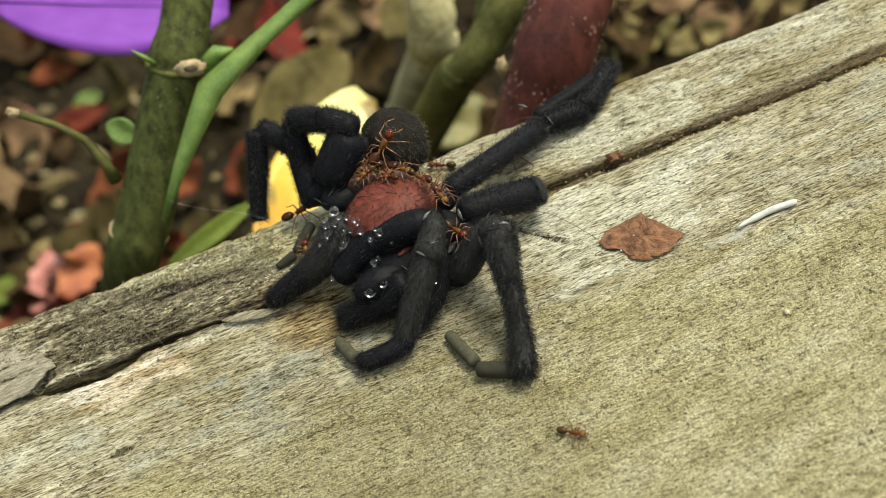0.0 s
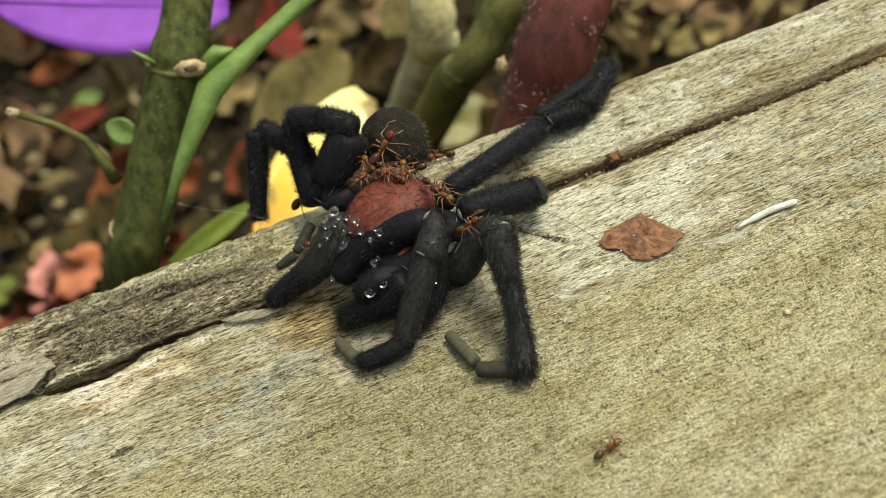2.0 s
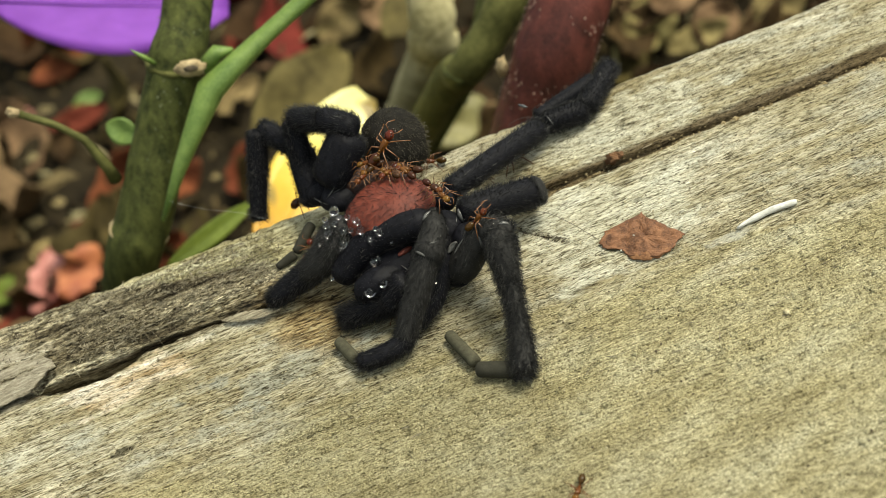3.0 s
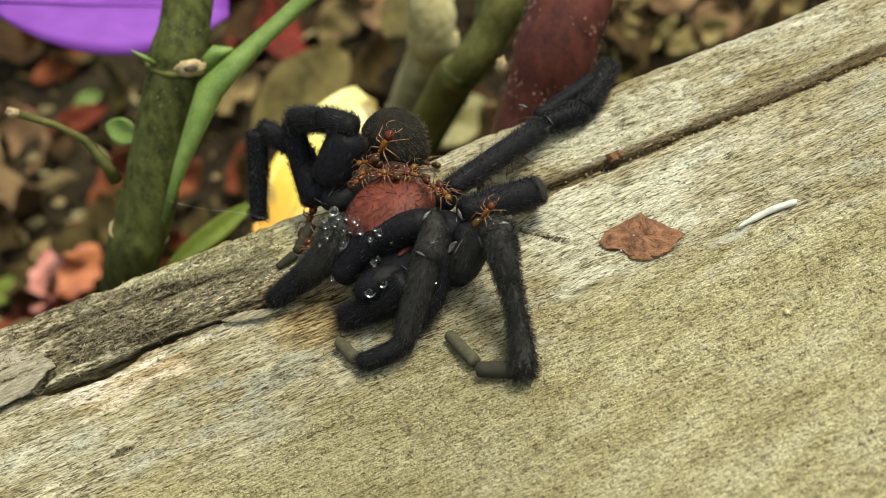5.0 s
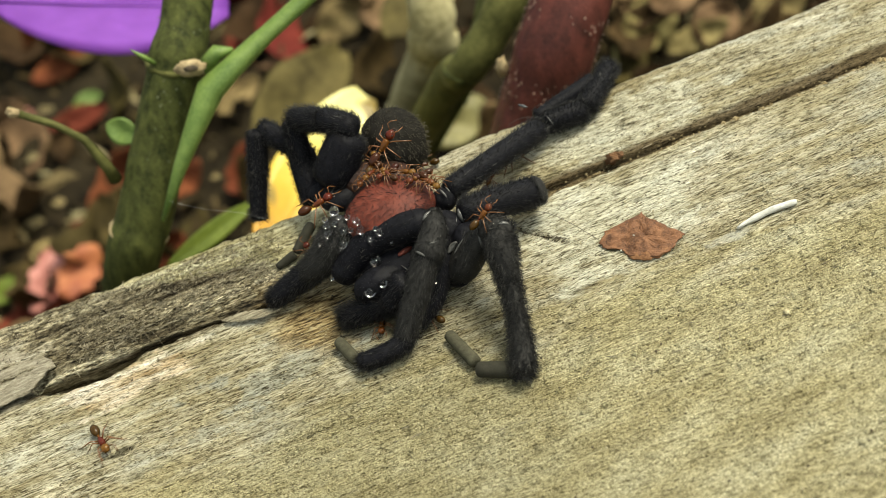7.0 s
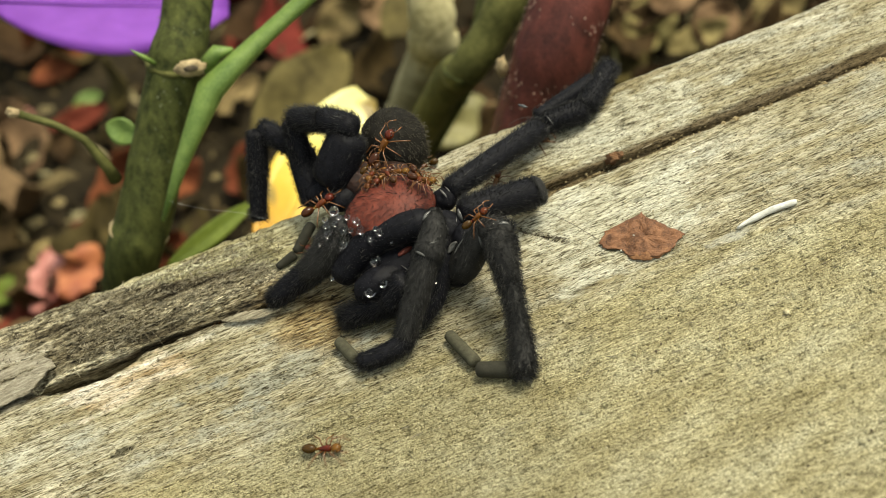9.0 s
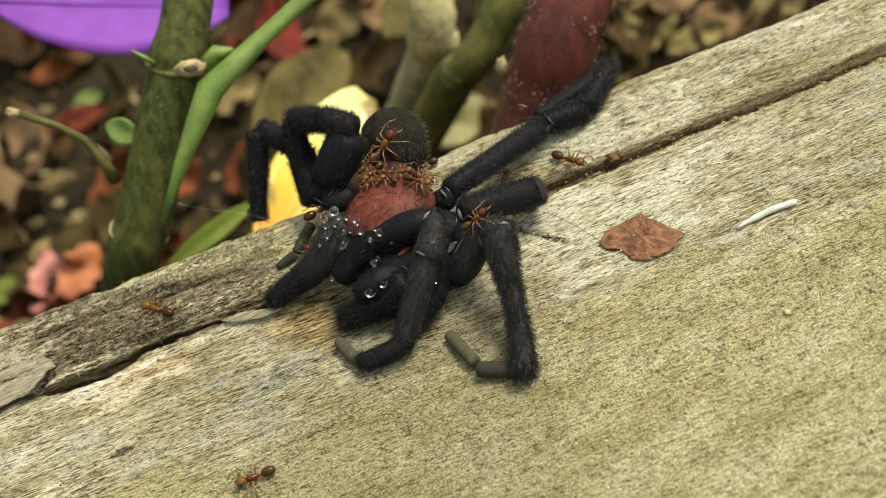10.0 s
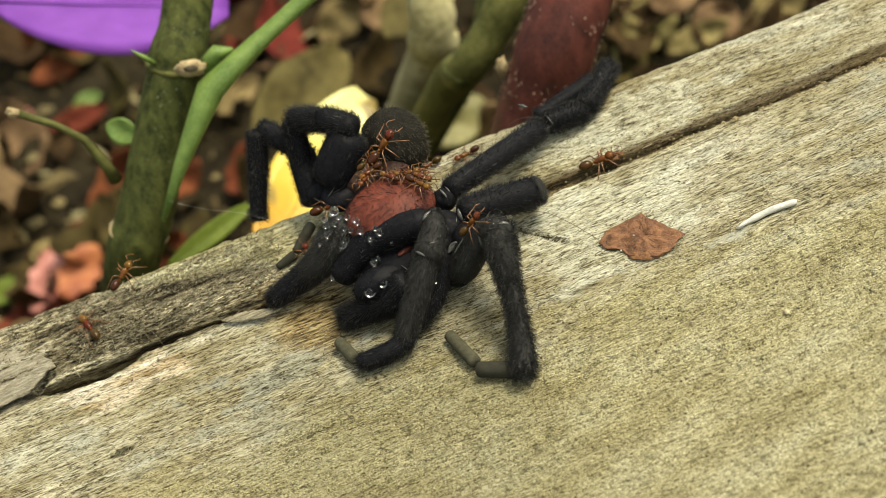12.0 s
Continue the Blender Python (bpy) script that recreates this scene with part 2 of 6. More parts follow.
FILM_SLOPE, FILM_AT = 0.0, -0.0168
STAIN_X, STAIN_Y = -0.0206, -0.0030
WOOD = wood_material()
BLACK = simple("black_cuticle", (0.003, 0.003, 0.004), (0.010, 0.010, 0.013), 1500, 0.5, 0.0001, spec=0.08)
CHARCOAL = simple("charcoal_cuticle", (0.005, 0.005, 0.005), (0.026, 0.025, 0.023), 1500, 0.6, 0.00012, spec=0.15)
ABDOMEN = simple("dusky_brown_skin", (0.006, 0.0055, 0.005), (0.019, 0.017, 0.013), 900, 0.8, 0.00008, spec=0.08)
RED = simple("brick_red_shield", (0.050, 0.009, 0.005), (0.165, 0.035, 0.019), 900, 0.6, 0.00012, spec=0.25)
TARSUS_OLIVE = simple("dark_olive_foot", (0.014, 0.0135, 0.009), (0.038, 0.036, 0.025), 900, 0.8, 0.00008, spec=0.2)
OLIVE_PAD = simple("olive_brush_pad", (0.036, 0.034, 0.022), (0.085, 0.081, 0.054), 1100, 0.85, 0.00015, spec=0.1)
MEMBRANE = simple("pale_joint_skin", (0.008, 0.008, 0.009), (0.12, 0.125, 0.13), 1800, 0.22, 0.00003)
# pale plate edges, and highlights put into the colour
SEAM_GLINT = simple("joint_edge_and_glint", (0.012, 0.012, 0.012), (0.14, 0.14, 0.13), 2500, 0.35)
RAW = simple("dried_flesh", (0.006, 0.002, 0.001), (0.040, 0.011, 0.004), 1400, 0.5, 0.0003, spec=0.4)
HAIR = simple("black_hair", (0.003, 0.003, 0.003), (0.009, 0.0085, 0.008), 300, 0.3, spec=0.35)
MEAT = simple("raw_red_skin", (0.03, 0.005, 0.003), (0.13, 0.024, 0.012), 1800, 0.4, 0.0003, spec=0.4)
HAIR_PALE = simple("pale_hair", (0.05, 0.048, 0.042), (0.17, 0.165, 0.145), 300, 0.5, spec=0.5)
HAIR_GREY = simple("grey_hair", (0.03, 0.028, 0.024), (0.10, 0.095, 0.08), 300, 0.5, spec=0.5)
HAIR_GOLD = simple("golden_brown_hair", (0.032, 0.028, 0.018), (0.10, 0.085, 0.052), 300, 0.5, spec=0.5)
ANT_RED = simple("amber_cuticle", (0.036, 0.010, 0.002), (0.18, 0.058, 0.012), 1500, 0.14, 0.00001, vary=0.5, spec=0.22)
ANT_DARK = simple("dark_brown_cuticle", (0.010, 0.0035, 0.001), (0.040, 0.013, 0.0035), 1500, 0.25, 0.00001)
ANT_GASTER = simple("brown_amber_cuticle", (0.012, 0.004, 0.001), (0.060, 0.021, 0.005), 1100, 0.16, 0.00002, vary=0.4, spec=0.22)
ANT_LEG = simple("amber_leg", (0.045, 0.017, 0.005), (0.20, 0.083, 0.027), 1500, 0.25)
LEAF_BROWN = simple("dry_brown_leaf", (0.030, 0.011, 0.006), (0.275, 0.130, 0.064), 620, 0.6, 0.0006, spec=0.25)
LEAF_EDGE = simple("dry_orange_leaf", (0.07, 0.024, 0.009), (0.32, 0.165, 0.075), 700, 0.65, 0.0003, spec=0.2)
BONE = simple("chalky_white", (0.34, 0.335, 0.29), (0.64, 0.64, 0.59), 700, 0.8, 0.0002, spec=0.2)
BLEACHED = simple("bleached_wood", (0.10, 0.078, 0.042), (0.66, 0.60, 0.46), 2300, 0.85, 0.0012, stretch=(0.16, 1, 1), spec=0.1, detail=6.0)
SPLINTER = simple("pale_splinter", (0.06, 0.042, 0.02), (0.66, 0.59, 0.42), 3600, 0.85, 0.0010, stretch=(0.10, 1, 1), spec=0.1)
GRIT = simple("wood_dust", (0.26, 0.21, 0.11), (0.62, 0.56, 0.36), 900, 0.85)
CLOD = simple("rusty_frass", (0.06, 0.032, 0.016), (0.24, 0.13, 0.07), 1500, 0.9, 0.0004, spec=0.1)
FRASS = simple("brown_frass", (0.12, 0.085, 0.04), (0.42, 0.34, 0.19), 700, 0.9, spec=0.1)
DARK_GRIT = simple("dark_grit", (0.03, 0.022, 0.012), (0.09, 0.065, 0.035), 900, 0.85)
SILK = simple("spider_silk", (0.45, 0.45, 0.45), (0.8, 0.8, 0.8), 900, 0.3)
# soil tones lowered to include the shade of plants overhead
SOIL = simple("damp_shaded_soil", (0.006, 0.0045, 0.0027), (0.034, 0.026, 0.014), 70, 0.95, 0.004, spec=0.08)
STEM_GREEN = simple("green_bark", (0.005, 0.009, 0.0015), (0.095, 0.104, 0.028), 640, 0.7, 0.0005, stretch=(1, 1, 0.45), spec=0.15)
STEM_OLIVE = simple("olive_bark", (0.022, 0.026, 0.005), (0.12, 0.118, 0.036), 150, 0.7, 0.0004, spec=0.15)
STEM_RED = simple("maroon_bark", (0.026, 0.008, 0.006), (0.125, 0.034, 0.025), 420, 0.5, 0.0003, stretch=(1, 1, 0.5), spec=0.25)
LICHEN = simple("grey_green_flecks", (0.05, 0.058, 0.02), (0.15, 0.16, 0.075), 500, 0.8)
LEAF_GREEN = simple("fresh_green", (0.06, 0.115, 0.014), (0.16, 0.235, 0.05), 330, 0.6, 0.0003, through_light=0.2)
LEAF_LIME = simple("lime_green", (0.07, 0.10, 0.010), (0.14, 0.18, 0.024), 100, 0.6, spec=0.2, through_light=0.2)
PETAL = simple("violet_petal", (0.145, 0.030, 0.27), (0.245, 0.073, 0.44), 60, 0.6, stretch=(0.4, 1, 1), spec=0.2, through_light=0.3)
LEAF_YELLOW = leaf_fading()
LITTER_TAN = simple("tan_litter", (0.055, 0.038, 0.017), (0.32, 0.235, 0.11), 90, 0.85, 0.0004, vary=0.5, spec=0.08)
LITTER_RED = simple("rust_red_litter", (0.06, 0.014, 0.008), (0.19, 0.05, 0.026), 90, 0.85, 0.0004, vary=0.4, spec=0.08)
LITTER_PINK = simple("pink_orange_litter", (0.20, 0.022, 0.014), (0.52, 0.23, 0.19), 260, 0.65, 0.0003)
LITTER_ORANGE = simple("orange_leaf", (0.16, 0.022, 0.008), (0.44, 0.15, 0.05), 220, 0.65, 0.0003)
LITTER_OLIVE = simple("fading_leaf", (0.08, 0.075, 0.02), (0.25, 0.225, 0.085), 60, 0.6, 0.0003)
LITTER_DUN = simple("dull_olive_leaf", (0.014, 0.011, 0.004), (0.13, 0.105, 0.038), 75, 0.8, 0.0004, spec=0.1)
STICK_PALE = simple("bleached_stick", (0.12, 0.105, 0.04), (0.52, 0.47, 0.27), 110, 0.8, 0.001, spec=0.1)
# litter tones lowered for the same overhead shade as the soil
LITTER_DARK = simple("dark_shaded_litter", (0.010, 0.007, 0.003), (0.085, 0.058, 0.022), 90, 0.85, 0.0005, vary=0.5, spec=0.08)
PORE = simple("pink_pores", (0.22, 0.12, 0.09), (0.48, 0.33, 0.26), 500, 0.8)
SCAR = simple("corky_scar", (0.22, 0.15, 0.07), (0.45, 0.36, 0.2), 600, 0.8, 0.0002)


def glass(name):
    m, nodes, links, b = shader(name, 0.0)
    b.inputs["Transmission Weight"].default_value, b.inputs["IOR"].default_value = 1.0, 1.33
    return m


WATER = glass("clear_water")


# ---- mesh helpers ----
def part(name, bm, material, parent, label="", smooth=True):
    """Links a bmesh as one mesh object under a thing or under a part."""
    me = bpy.data.meshes.new(name)
    bm.to_mesh(me)
    bm.free()
    me.materials.append(material)
    if smooth:
        me.shade_smooth()
    ob = new(name, me)
    ob.parent = parent
    return tagged(ob, label)


def grid_mesh(name, verts, faces, material, smooth=True):
    me = bpy.data.meshes.new(name)
    me.from_pydata([tuple(v) for v in verts], [], faces)
    me.materials.append(material)
    if smooth:
        me.shade_smooth()
    me.update()
    return me


def frame_of(d):
    d = d.normalized()
    a = d.cross(Vector((0, 0, 1)))
    if a.length < 1e-3:
        a = d.cross(Vector((1, 0, 0)))
    a.normalize()
    return a, d.cross(a)


def tube(bm, points, radii, sides=14, flat=1.0):
    """A closed skin round a line of points."""
    rings = []
    n = len(points)
    pts = [Vector(p) for p in points]
    a0 = None
    for i, p in enumerate(pts):
        d = (pts[min(i + 1, n - 1)] - pts[max(i - 1, 0)]).normalized()
        if a0 is None:
            a0, b0 = frame_of(d)
        a0 = (a0 - d * a0.dot(d)).normalized()
        b0 = d.cross(a0)
        rings.append([bm.verts.new(p + radii[i] * (math.cos(k * math.tau / sides) * a0 + flat * math.sin(k * math.tau / sides) * b0)) for k in range(sides)])
    for r0, r1 in zip(rings, rings[1:]):
        for k in range(sides):
            bm.faces.new((r0[k], r0[(k + 1) % sides], r1[(k + 1) % sides], r1[k]))
    bm.faces.new(rings[0][::-1])
    bm.faces.new(rings[-1])
    return bm


def limb_line(a, b, r0, r1, bulge, steps=13, sag=0.0):
    """Points and radii of a limb segment with rounded ends."""
    a, b = Vector(a), Vector(b)
    side = Vector((0, 0, 1))
    pts, radii = [], []
    ln = (b - a).length
    for i in range(steps):
        s = 0.5 - 0.5 * math.cos(math.pi * i / (steps - 1))
        pts.append(a.lerp(b, s) + side * sag * math.sin(math.pi * s))
        r = (r0 + (r1 - r0) * s) * (1 + bulge * math.sin(math.pi * s))
        e0, e1 = min(1, (s * ln) / (0.55 * r0) + 0.08), min(1, ((1 - s) * ln) / (0.55 * r1) + 0.08)
        r *= math.sqrt(max(0.02, 1 - (1 - e0) ** 2)) * math.sqrt(max(0.02, 1 - (1 - e1) ** 2))
        pts[-1] = Vector(pts[-1])
        radii.append(r)
    return pts, radii


def ball(bm, centre, axes, rows=12, cols=18, rough=0.0, turn=None):
    """An ellipsoid with slight unevenness."""
    centre = Vector(centre)
    turn = turn or Matrix.Identity(3)
    rings = []
    for i in range(1, rows):
        th = math.pi * i / rows
        ring = []
        for k in range(cols):
            ph = math.tau * k / cols
            d = Vector((math.sin(th) * math.cos(ph), math.sin(th) * math.sin(ph), math.cos(th)))
            s = 1 + rough * noise.noise(d * 2.3 + centre * 300)
            ring.append(bm.verts.new(centre + turn @ Vector((d.x * axes[0] * s, d.y * axes[1] * s, d.z * axes[2] * s))))
        rings.append(ring)
    top = bm.verts.new(centre + turn @ Vector((0, 0, axes[2])))
    low = bm.verts.new(centre - turn @ Vector((0, 0, axes[2])))
    for k in range(cols):
        bm.faces.new((top, rings[0][k], rings[0][(k + 1) % cols]))
        bm.faces.new((low, rings[-1][(k + 1) % cols], rings[-1][k]))
    for r0, r1 in zip(rings, rings[1:]):
        for k in range(cols):
            bm.faces.new((r0[k], r1[k], r1[(k + 1) % cols], r0[(k + 1) % cols]))
    return bm


def hair_mesh(roots, lengths, width, lean, material, name="hairs"):
    """Thin three-sided hairs on (place, normal, along) roots, joined into one mesh."""
    verts, faces = [], []
    for (p, nrm, along), ln in zip(roots, lengths):
        jit = Vector((random.uniform(-1, 1), random.uniform(-1, 1), random.uniform(-1, 1))) * 0.35
        d = (nrm + along * lean + jit).normalized()
        a, b = frame_of(d)
        k = len(verts)
        mid = p + d * ln * 0.55
        tip = p + d * ln + along * ln * 0.25
        for j in range(3):
            c, s = math.cos(j * math.tau / 3), math.sin(j * math.tau / 3)
            verts.append(p - nrm * width + (a * c + b * s) * width)
        for j in range(3):
            c, s = math.cos(j * math.tau / 3), math.sin(j * math.tau / 3)
            verts.append(mid + (a * c + b * s) * width * 0.7)
        verts.append(tip)
        for j in range(3):
            j2 = (j + 1) % 3
            faces.append((k + j, k + j2, k + 3 + j2, k + 3 + j))
            faces.append((k + 3 + j, k + 3 + j2, k + 6))
    return grid_mesh(name, verts, faces, material)


# ---- noise on arrays ----
def _hash(i, j, seed):
    h = np.sin(i * 127.1 + j * 311.7 + seed * 74.7) * 43758.5453
    return h - np.floor(h)


def value_noise(x, y, seed=0):
    i, j = np.floor(x), np.floor(y)
    fx, fy = x - i, y - j
    fx, fy = fx * fx * (3 - 2 * fx), fy * fy * (3 - 2 * fy)
    a, b = _hash(i, j, seed), _hash(i + 1, j, seed)
    c, d = _hash(i, j + 1, seed), _hash(i + 1, j + 1, seed)
    return (a + (b - a) * fx) * (1 - fy) + (c + (d - c) * fx) * fy - 0.5


def fbm(x, y, seed=0, octaves=4):
    out, amp = 0, 1.0
    for k in range(octaves):
        out = out + amp * value_noise(x * 2 ** k, y * 2 ** k, seed + k)
        amp *= 0.5
    return out


def ease(x):
    x = np.clip(x, 0, 1)
    return x * x * (3 - 2 * x)


# ---- the log; lengths in this part are millimetres in the frame of its face ----
def crack_line(u):
    """Where the long split runs across the grain."""
    return 2.75 + 1.4 * ease((u + 24) / 36) - 0.55 * ease((u - 34) / 26) + 1.35 * ease((-28 - u) / 12) - 0.5 * ease((-59 - u) / 4) + 0.45 * fbm(u / 7.0, u * 0 + 3.0, 5, 4) + 0.2 * fbm(u / 1.5, u * 0 + 5.0, 6, 3)


def split_gap(u, v):
    """How open and how deep the split is at a place, and its width."""
    left, right = ease((-17 - u) / 8), ease((u - 8) / 8)
    lip = v - crack_line(u)
    wide = left * (0.28 + 0.42 * ease((-34 - u) / 8) * ease((u + 64) / 4) + 1.05 * ease((-43 - u) / 8) * ease((u + 62) / 5)) + right * (1.45 - 0.75 * ease((u - 16) / 55) + 0.35 * fbm(u / 5, u * 0, 9, 2)) + 0.06
    brow = 0.25 + left * 0.85 * wide
    gap = ease((lip + wide * 1.5) / (0.12 + wide * 0.4)) * ease((0.12 - lip) / brow)
    depth = left * 7.5 + right * (1.6 - 0.7 * ease((u - 25) / 45)) + 0.1
    return gap, depth, wide


def face_height(u, v, fine=True):
    """Height of the log's upper face over its mean plane."""
    h = 0.5 * fbm(u / 30, v / 14, 1, 3) * 0.6
    h = h - 0.0008 * np.clip(-22 - v, 0, 60) ** 2
    c = crack_line(u)
    left = ease((-17 - u) / 8)
    right = ease((u - 8) / 8)
    lip = v - c
    # split strip: raised lip, fibrous back
    h = h + left * ease((lip + 0.1) / 0.3) * (0.1 + 1.2 * ease(lip / 2.4) - 0.07 * np.clip(lip, 0, 13))
    gap, depth, _ = split_gap(u, v)
    h = h - depth * gap
    # broad shoulder above the split where the grain dips
    h = h - right * 0.7 * np.exp(-((lip - 0.4) / 0.8) ** 2)
    # broken slab at the split's end
    brink = u - (-62.3 + 0.75 * (v - 4.0) + 0.5 * fbm(v / 1.5, v * 0, 15, 3))
    slab = left * ease((lip + 0.2) / 0.4) * ease((12 - v) / 3)
    h = h + slab * (0.35 * ease(-brink / 0.4) - 1.3 * ease(brink / 0.15) * ease((2.6 - brink) / 2.0) * ease((9 - v) / 3))
    # gouges
    h = h - 0.75 * np.exp(-((u + 51 + (v + 12) * 0.8) / 2.0) ** 2 - ((v + 12 - 0.12 * (u + 51)) / 0.45) ** 2)
    h = h - 0.5 * np.exp(-((v + 4.3 + 0.88 * (u - 13.5) + 1.3 * fbm(u / 1.1, v / 1.1, 45, 3)) / 0.3) ** 2) * ease((u - 9.5) / 1.0) * ease((17.2 - u) / 1.5)
    if fine:
        rough = 1 + 2.2 * left * ease(lip / 0.8)
        fibrous = left * ease(lip / 0.8)
        h = h + rough * 0.15 * fbm(u / 6, v / 0.8, 21, 4) + (1 + 0.5 * fibrous) * 0.19 * fbm(u / 1.3, v / 0.55, 31, 2) + fibrous * (0.75 * fbm(u / 9, v / 0.6, 35, 3) + 0.4 * fbm(u / 2.6, v / 0.36, 37, 2))
        deep = np.clip(fbm(u / 12, v / 1.3, 41, 3) - 0.33, 0, 1)
        h = h - 1.1 * rough * deep
        pits = np.clip(fbm(u / 0.9, v / 0.7, 51, 2) - 0.42, 0, 1)
        h = h - 1.4 * pits
        # short sharp grooves along the grain, gritty flank
        flank = ease((-9 - v) / 8)
        h = h - (0.95 + 0.8 * fibrous - 0.5 * flank + 0.55 * ease((-16 - u) / 14)) * np.clip(fbm(u / 4.6, v / 0.32, 91, 3) - 0.27, 0, 1) + 0.06 * fbm(u / 1.6, v / 0.3, 95, 2)
        h = h + flank * 0.55 * np.clip(fbm(u / 0.6, v / 0.5, 97, 2) - 0.2, 0, 1)
    return h


def spread(lo, a, b, hi, coarse, fine):
    return np.concatenate([np.arange(lo, a, coarse), np.arange(a, b, fine), np.arange(b, hi + 0.01, coarse)])


def log():
    us = spread(-150, -76, 98, 170, 4.0, 0.22)
    edge = 15.5
    ss = spread(-82, -66, 23.5, 126, 4.0, 0.16)
    U, S = np.meshgrid(us, ss, indexing="ij")
    R = 3.4
    back = edge + 0.55 * fbm(U / 12, U * 0 + 7, 61, 5)
    over = S - back
    ang = np.clip(over / R, 0, math.pi / 2)
    V = np.minimum(S, back) + R * np.sin(ang)
    N = -R * (1 - np.cos(ang)) - np.clip(over - R * math.pi / 2, 0, None)
    h = face_height(U, np.minimum(S, back + 2))
    h = np.where(over > 0, h * np.cos(ang * 0.7), h)
    V, N = V + h * np.sin(ang), N + h * np.cos(ang)
    # the strip overhangs the split
    gap, depth, wide = split_gap(U, S)
    V = V + np.where(U > 0, 0.25, 0.58) * depth * gap * ease((S - crack_line(U) + wide * 1.15) / (wide * 0.7)) * (over < 0)
    nu, ns = U.shape
    # underside closes the section
    low = []
    for vv, nn in ((19.5, -107.0), (-30.0, -112.0), (-82.0, -107.0), (-94.0, -50.0)):
        low.append((np.full(nu, vv), np.full(nu, nn) + 1.5 * fbm(us / 20, us * 0 + vv, 71, 2)))
    V = np.concatenate([V, np.stack([a for a, _ in low], 1)], 1)
    N = np.concatenate([N, np.stack([b for _, b in low], 1)], 1)
    U = np.concatenate([U, np.repeat(us[:, None], 4, 1)], 1)
    ns += 4
    verts = np.stack([U, V, N], -1).reshape(-1, 3) * MM
    idx = np.arange(nu * ns).reshape(nu, ns)
    nxt = np.roll(idx, -1, 1)
    quads = np.stack([idx[:-1], idx[1:], nxt[1:], nxt[:-1]], -1).reshape(-1, 4)
    faces = quads.tolist() + [idx[0].tolist(), idx[-1][::-1].tolist()]
    ob = new("log", grid_mesh("log", verts, faces, WOOD))
    ob.matrix_world = LOG
    return tagged(ob, "weathered grey-tan timber log with a long split", "log")


log()


def scatter(name, count, size, region, material, label, seed, parent=None, squash=0.6, lift=0.3, test=None):
    """Many small grains lying on the face of the log, one mesh."""
    rng = np.random.default_rng(seed)
    verts, faces = [], []
    u0, u1, v0, v1 = region
    us, vs = rng.uniform(u0, u1, count), rng.uniform(v0, v1, count)
    if test is not None:
        keep = test(us, vs, rng)
        us, vs = us[keep], vs[keep]
    hs = face_height(us, vs)
    for u, v, h in zip(us, vs, hs):
        s = size * min(rng.lognormal(0, 0.4), 1.9)
        k = len(verts)
        a = rng.uniform(0, math.tau)
        l = 1 + rng.uniform(0, 0.6)
        for x, y, z in ((1, 0, 0), (-1, 0, 0), (0, 1, 0), (0, -1, 0), (0, 0, 1), (0, 0, -1)):
            x, y, z = x * s * l * rng.uniform(0.7, 1.2), y * s * rng.uniform(0.7, 1.2), z * s * squash
            verts.append(((u + x * math.cos(a) - y * math.sin(a)) * MM, (v + x * math.sin(a) + y * math.cos(a)) * MM, (h + s * lift + z) * MM))
        for i, j, l2 in ((0, 2, 4), (2, 1, 4), (1, 3, 4), (3, 0, 4), (2, 0, 5), (1, 2, 5), (3, 1, 5), (0, 3, 5)):
            faces.append((k + i, k + j, k + l2))
    ob = new(name, grid_mesh(name, verts, faces, material, smooth=False))
    ob.matrix_world = LOG
    return tagged(ob, label, "debris", kind="stuff")


def splinters(count, seed, material, label):
    """Raised fibres along the grain of the split strip and the face."""
    rng = np.random.default_rng(seed)
    verts, faces = [], []
    for _ in range(count):
        on_strip = rng.random() < 0.72
        u = rng.uniform(-55, -24) if on_strip else rng.uniform(-74, 60)
        v = rng.uniform(5.6, 15.5) if on_strip else rng.uniform(-34, 14)
        ln, w = (rng.uniform(0.6, 3.6), rng.uniform(0.05, 0.19)) if on_strip else (rng.uniform(0.4, 1.8), rng.uniform(0.03, 0.09))
        a = rng.normal(0, 0.25 if rng.random() < 0.8 else 1.2)
        d = np.array([math.cos(a), math.sin(a)])
        q = np.array([[u, v] + d * ln * s for s in (-0.5, 0, 0.5)])
        h = face_height(q[:, 0], q[:, 1])
        k = len(verts)
        side = np.array([-d[1], d[0]]) * w
        for i, (lift, ws) in enumerate(((0.02, 0.6), (0.10, 1.0), (rng.uniform(0.03, 0.45), 0.3))):
            for sgn in (-1, 1):
                verts.append(((q[i, 0] + sgn * side[0] * ws) * MM, (q[i, 1] + sgn * side[1] * ws) * MM, (h[i] + lift) * MM))
            verts.append((q[i, 0] * MM, q[i, 1] * MM, (h[i] + lift + w * 0.9) * MM))
        for i in (0, 3):
            faces += [(k + i, k + i + 2, k + i + 5, k + i + 3), (k + i + 2, k + i + 1, k + i + 4, k + i + 5), (k + i, k + i + 3, k + i + 4, k + i + 1)]
    ob = new("wood_fibres", grid_mesh("wood_fibres", verts, faces, material, smooth=False))
    ob.matrix_world = LOG
    return tagged(ob, label, "debris", kind="stuff")


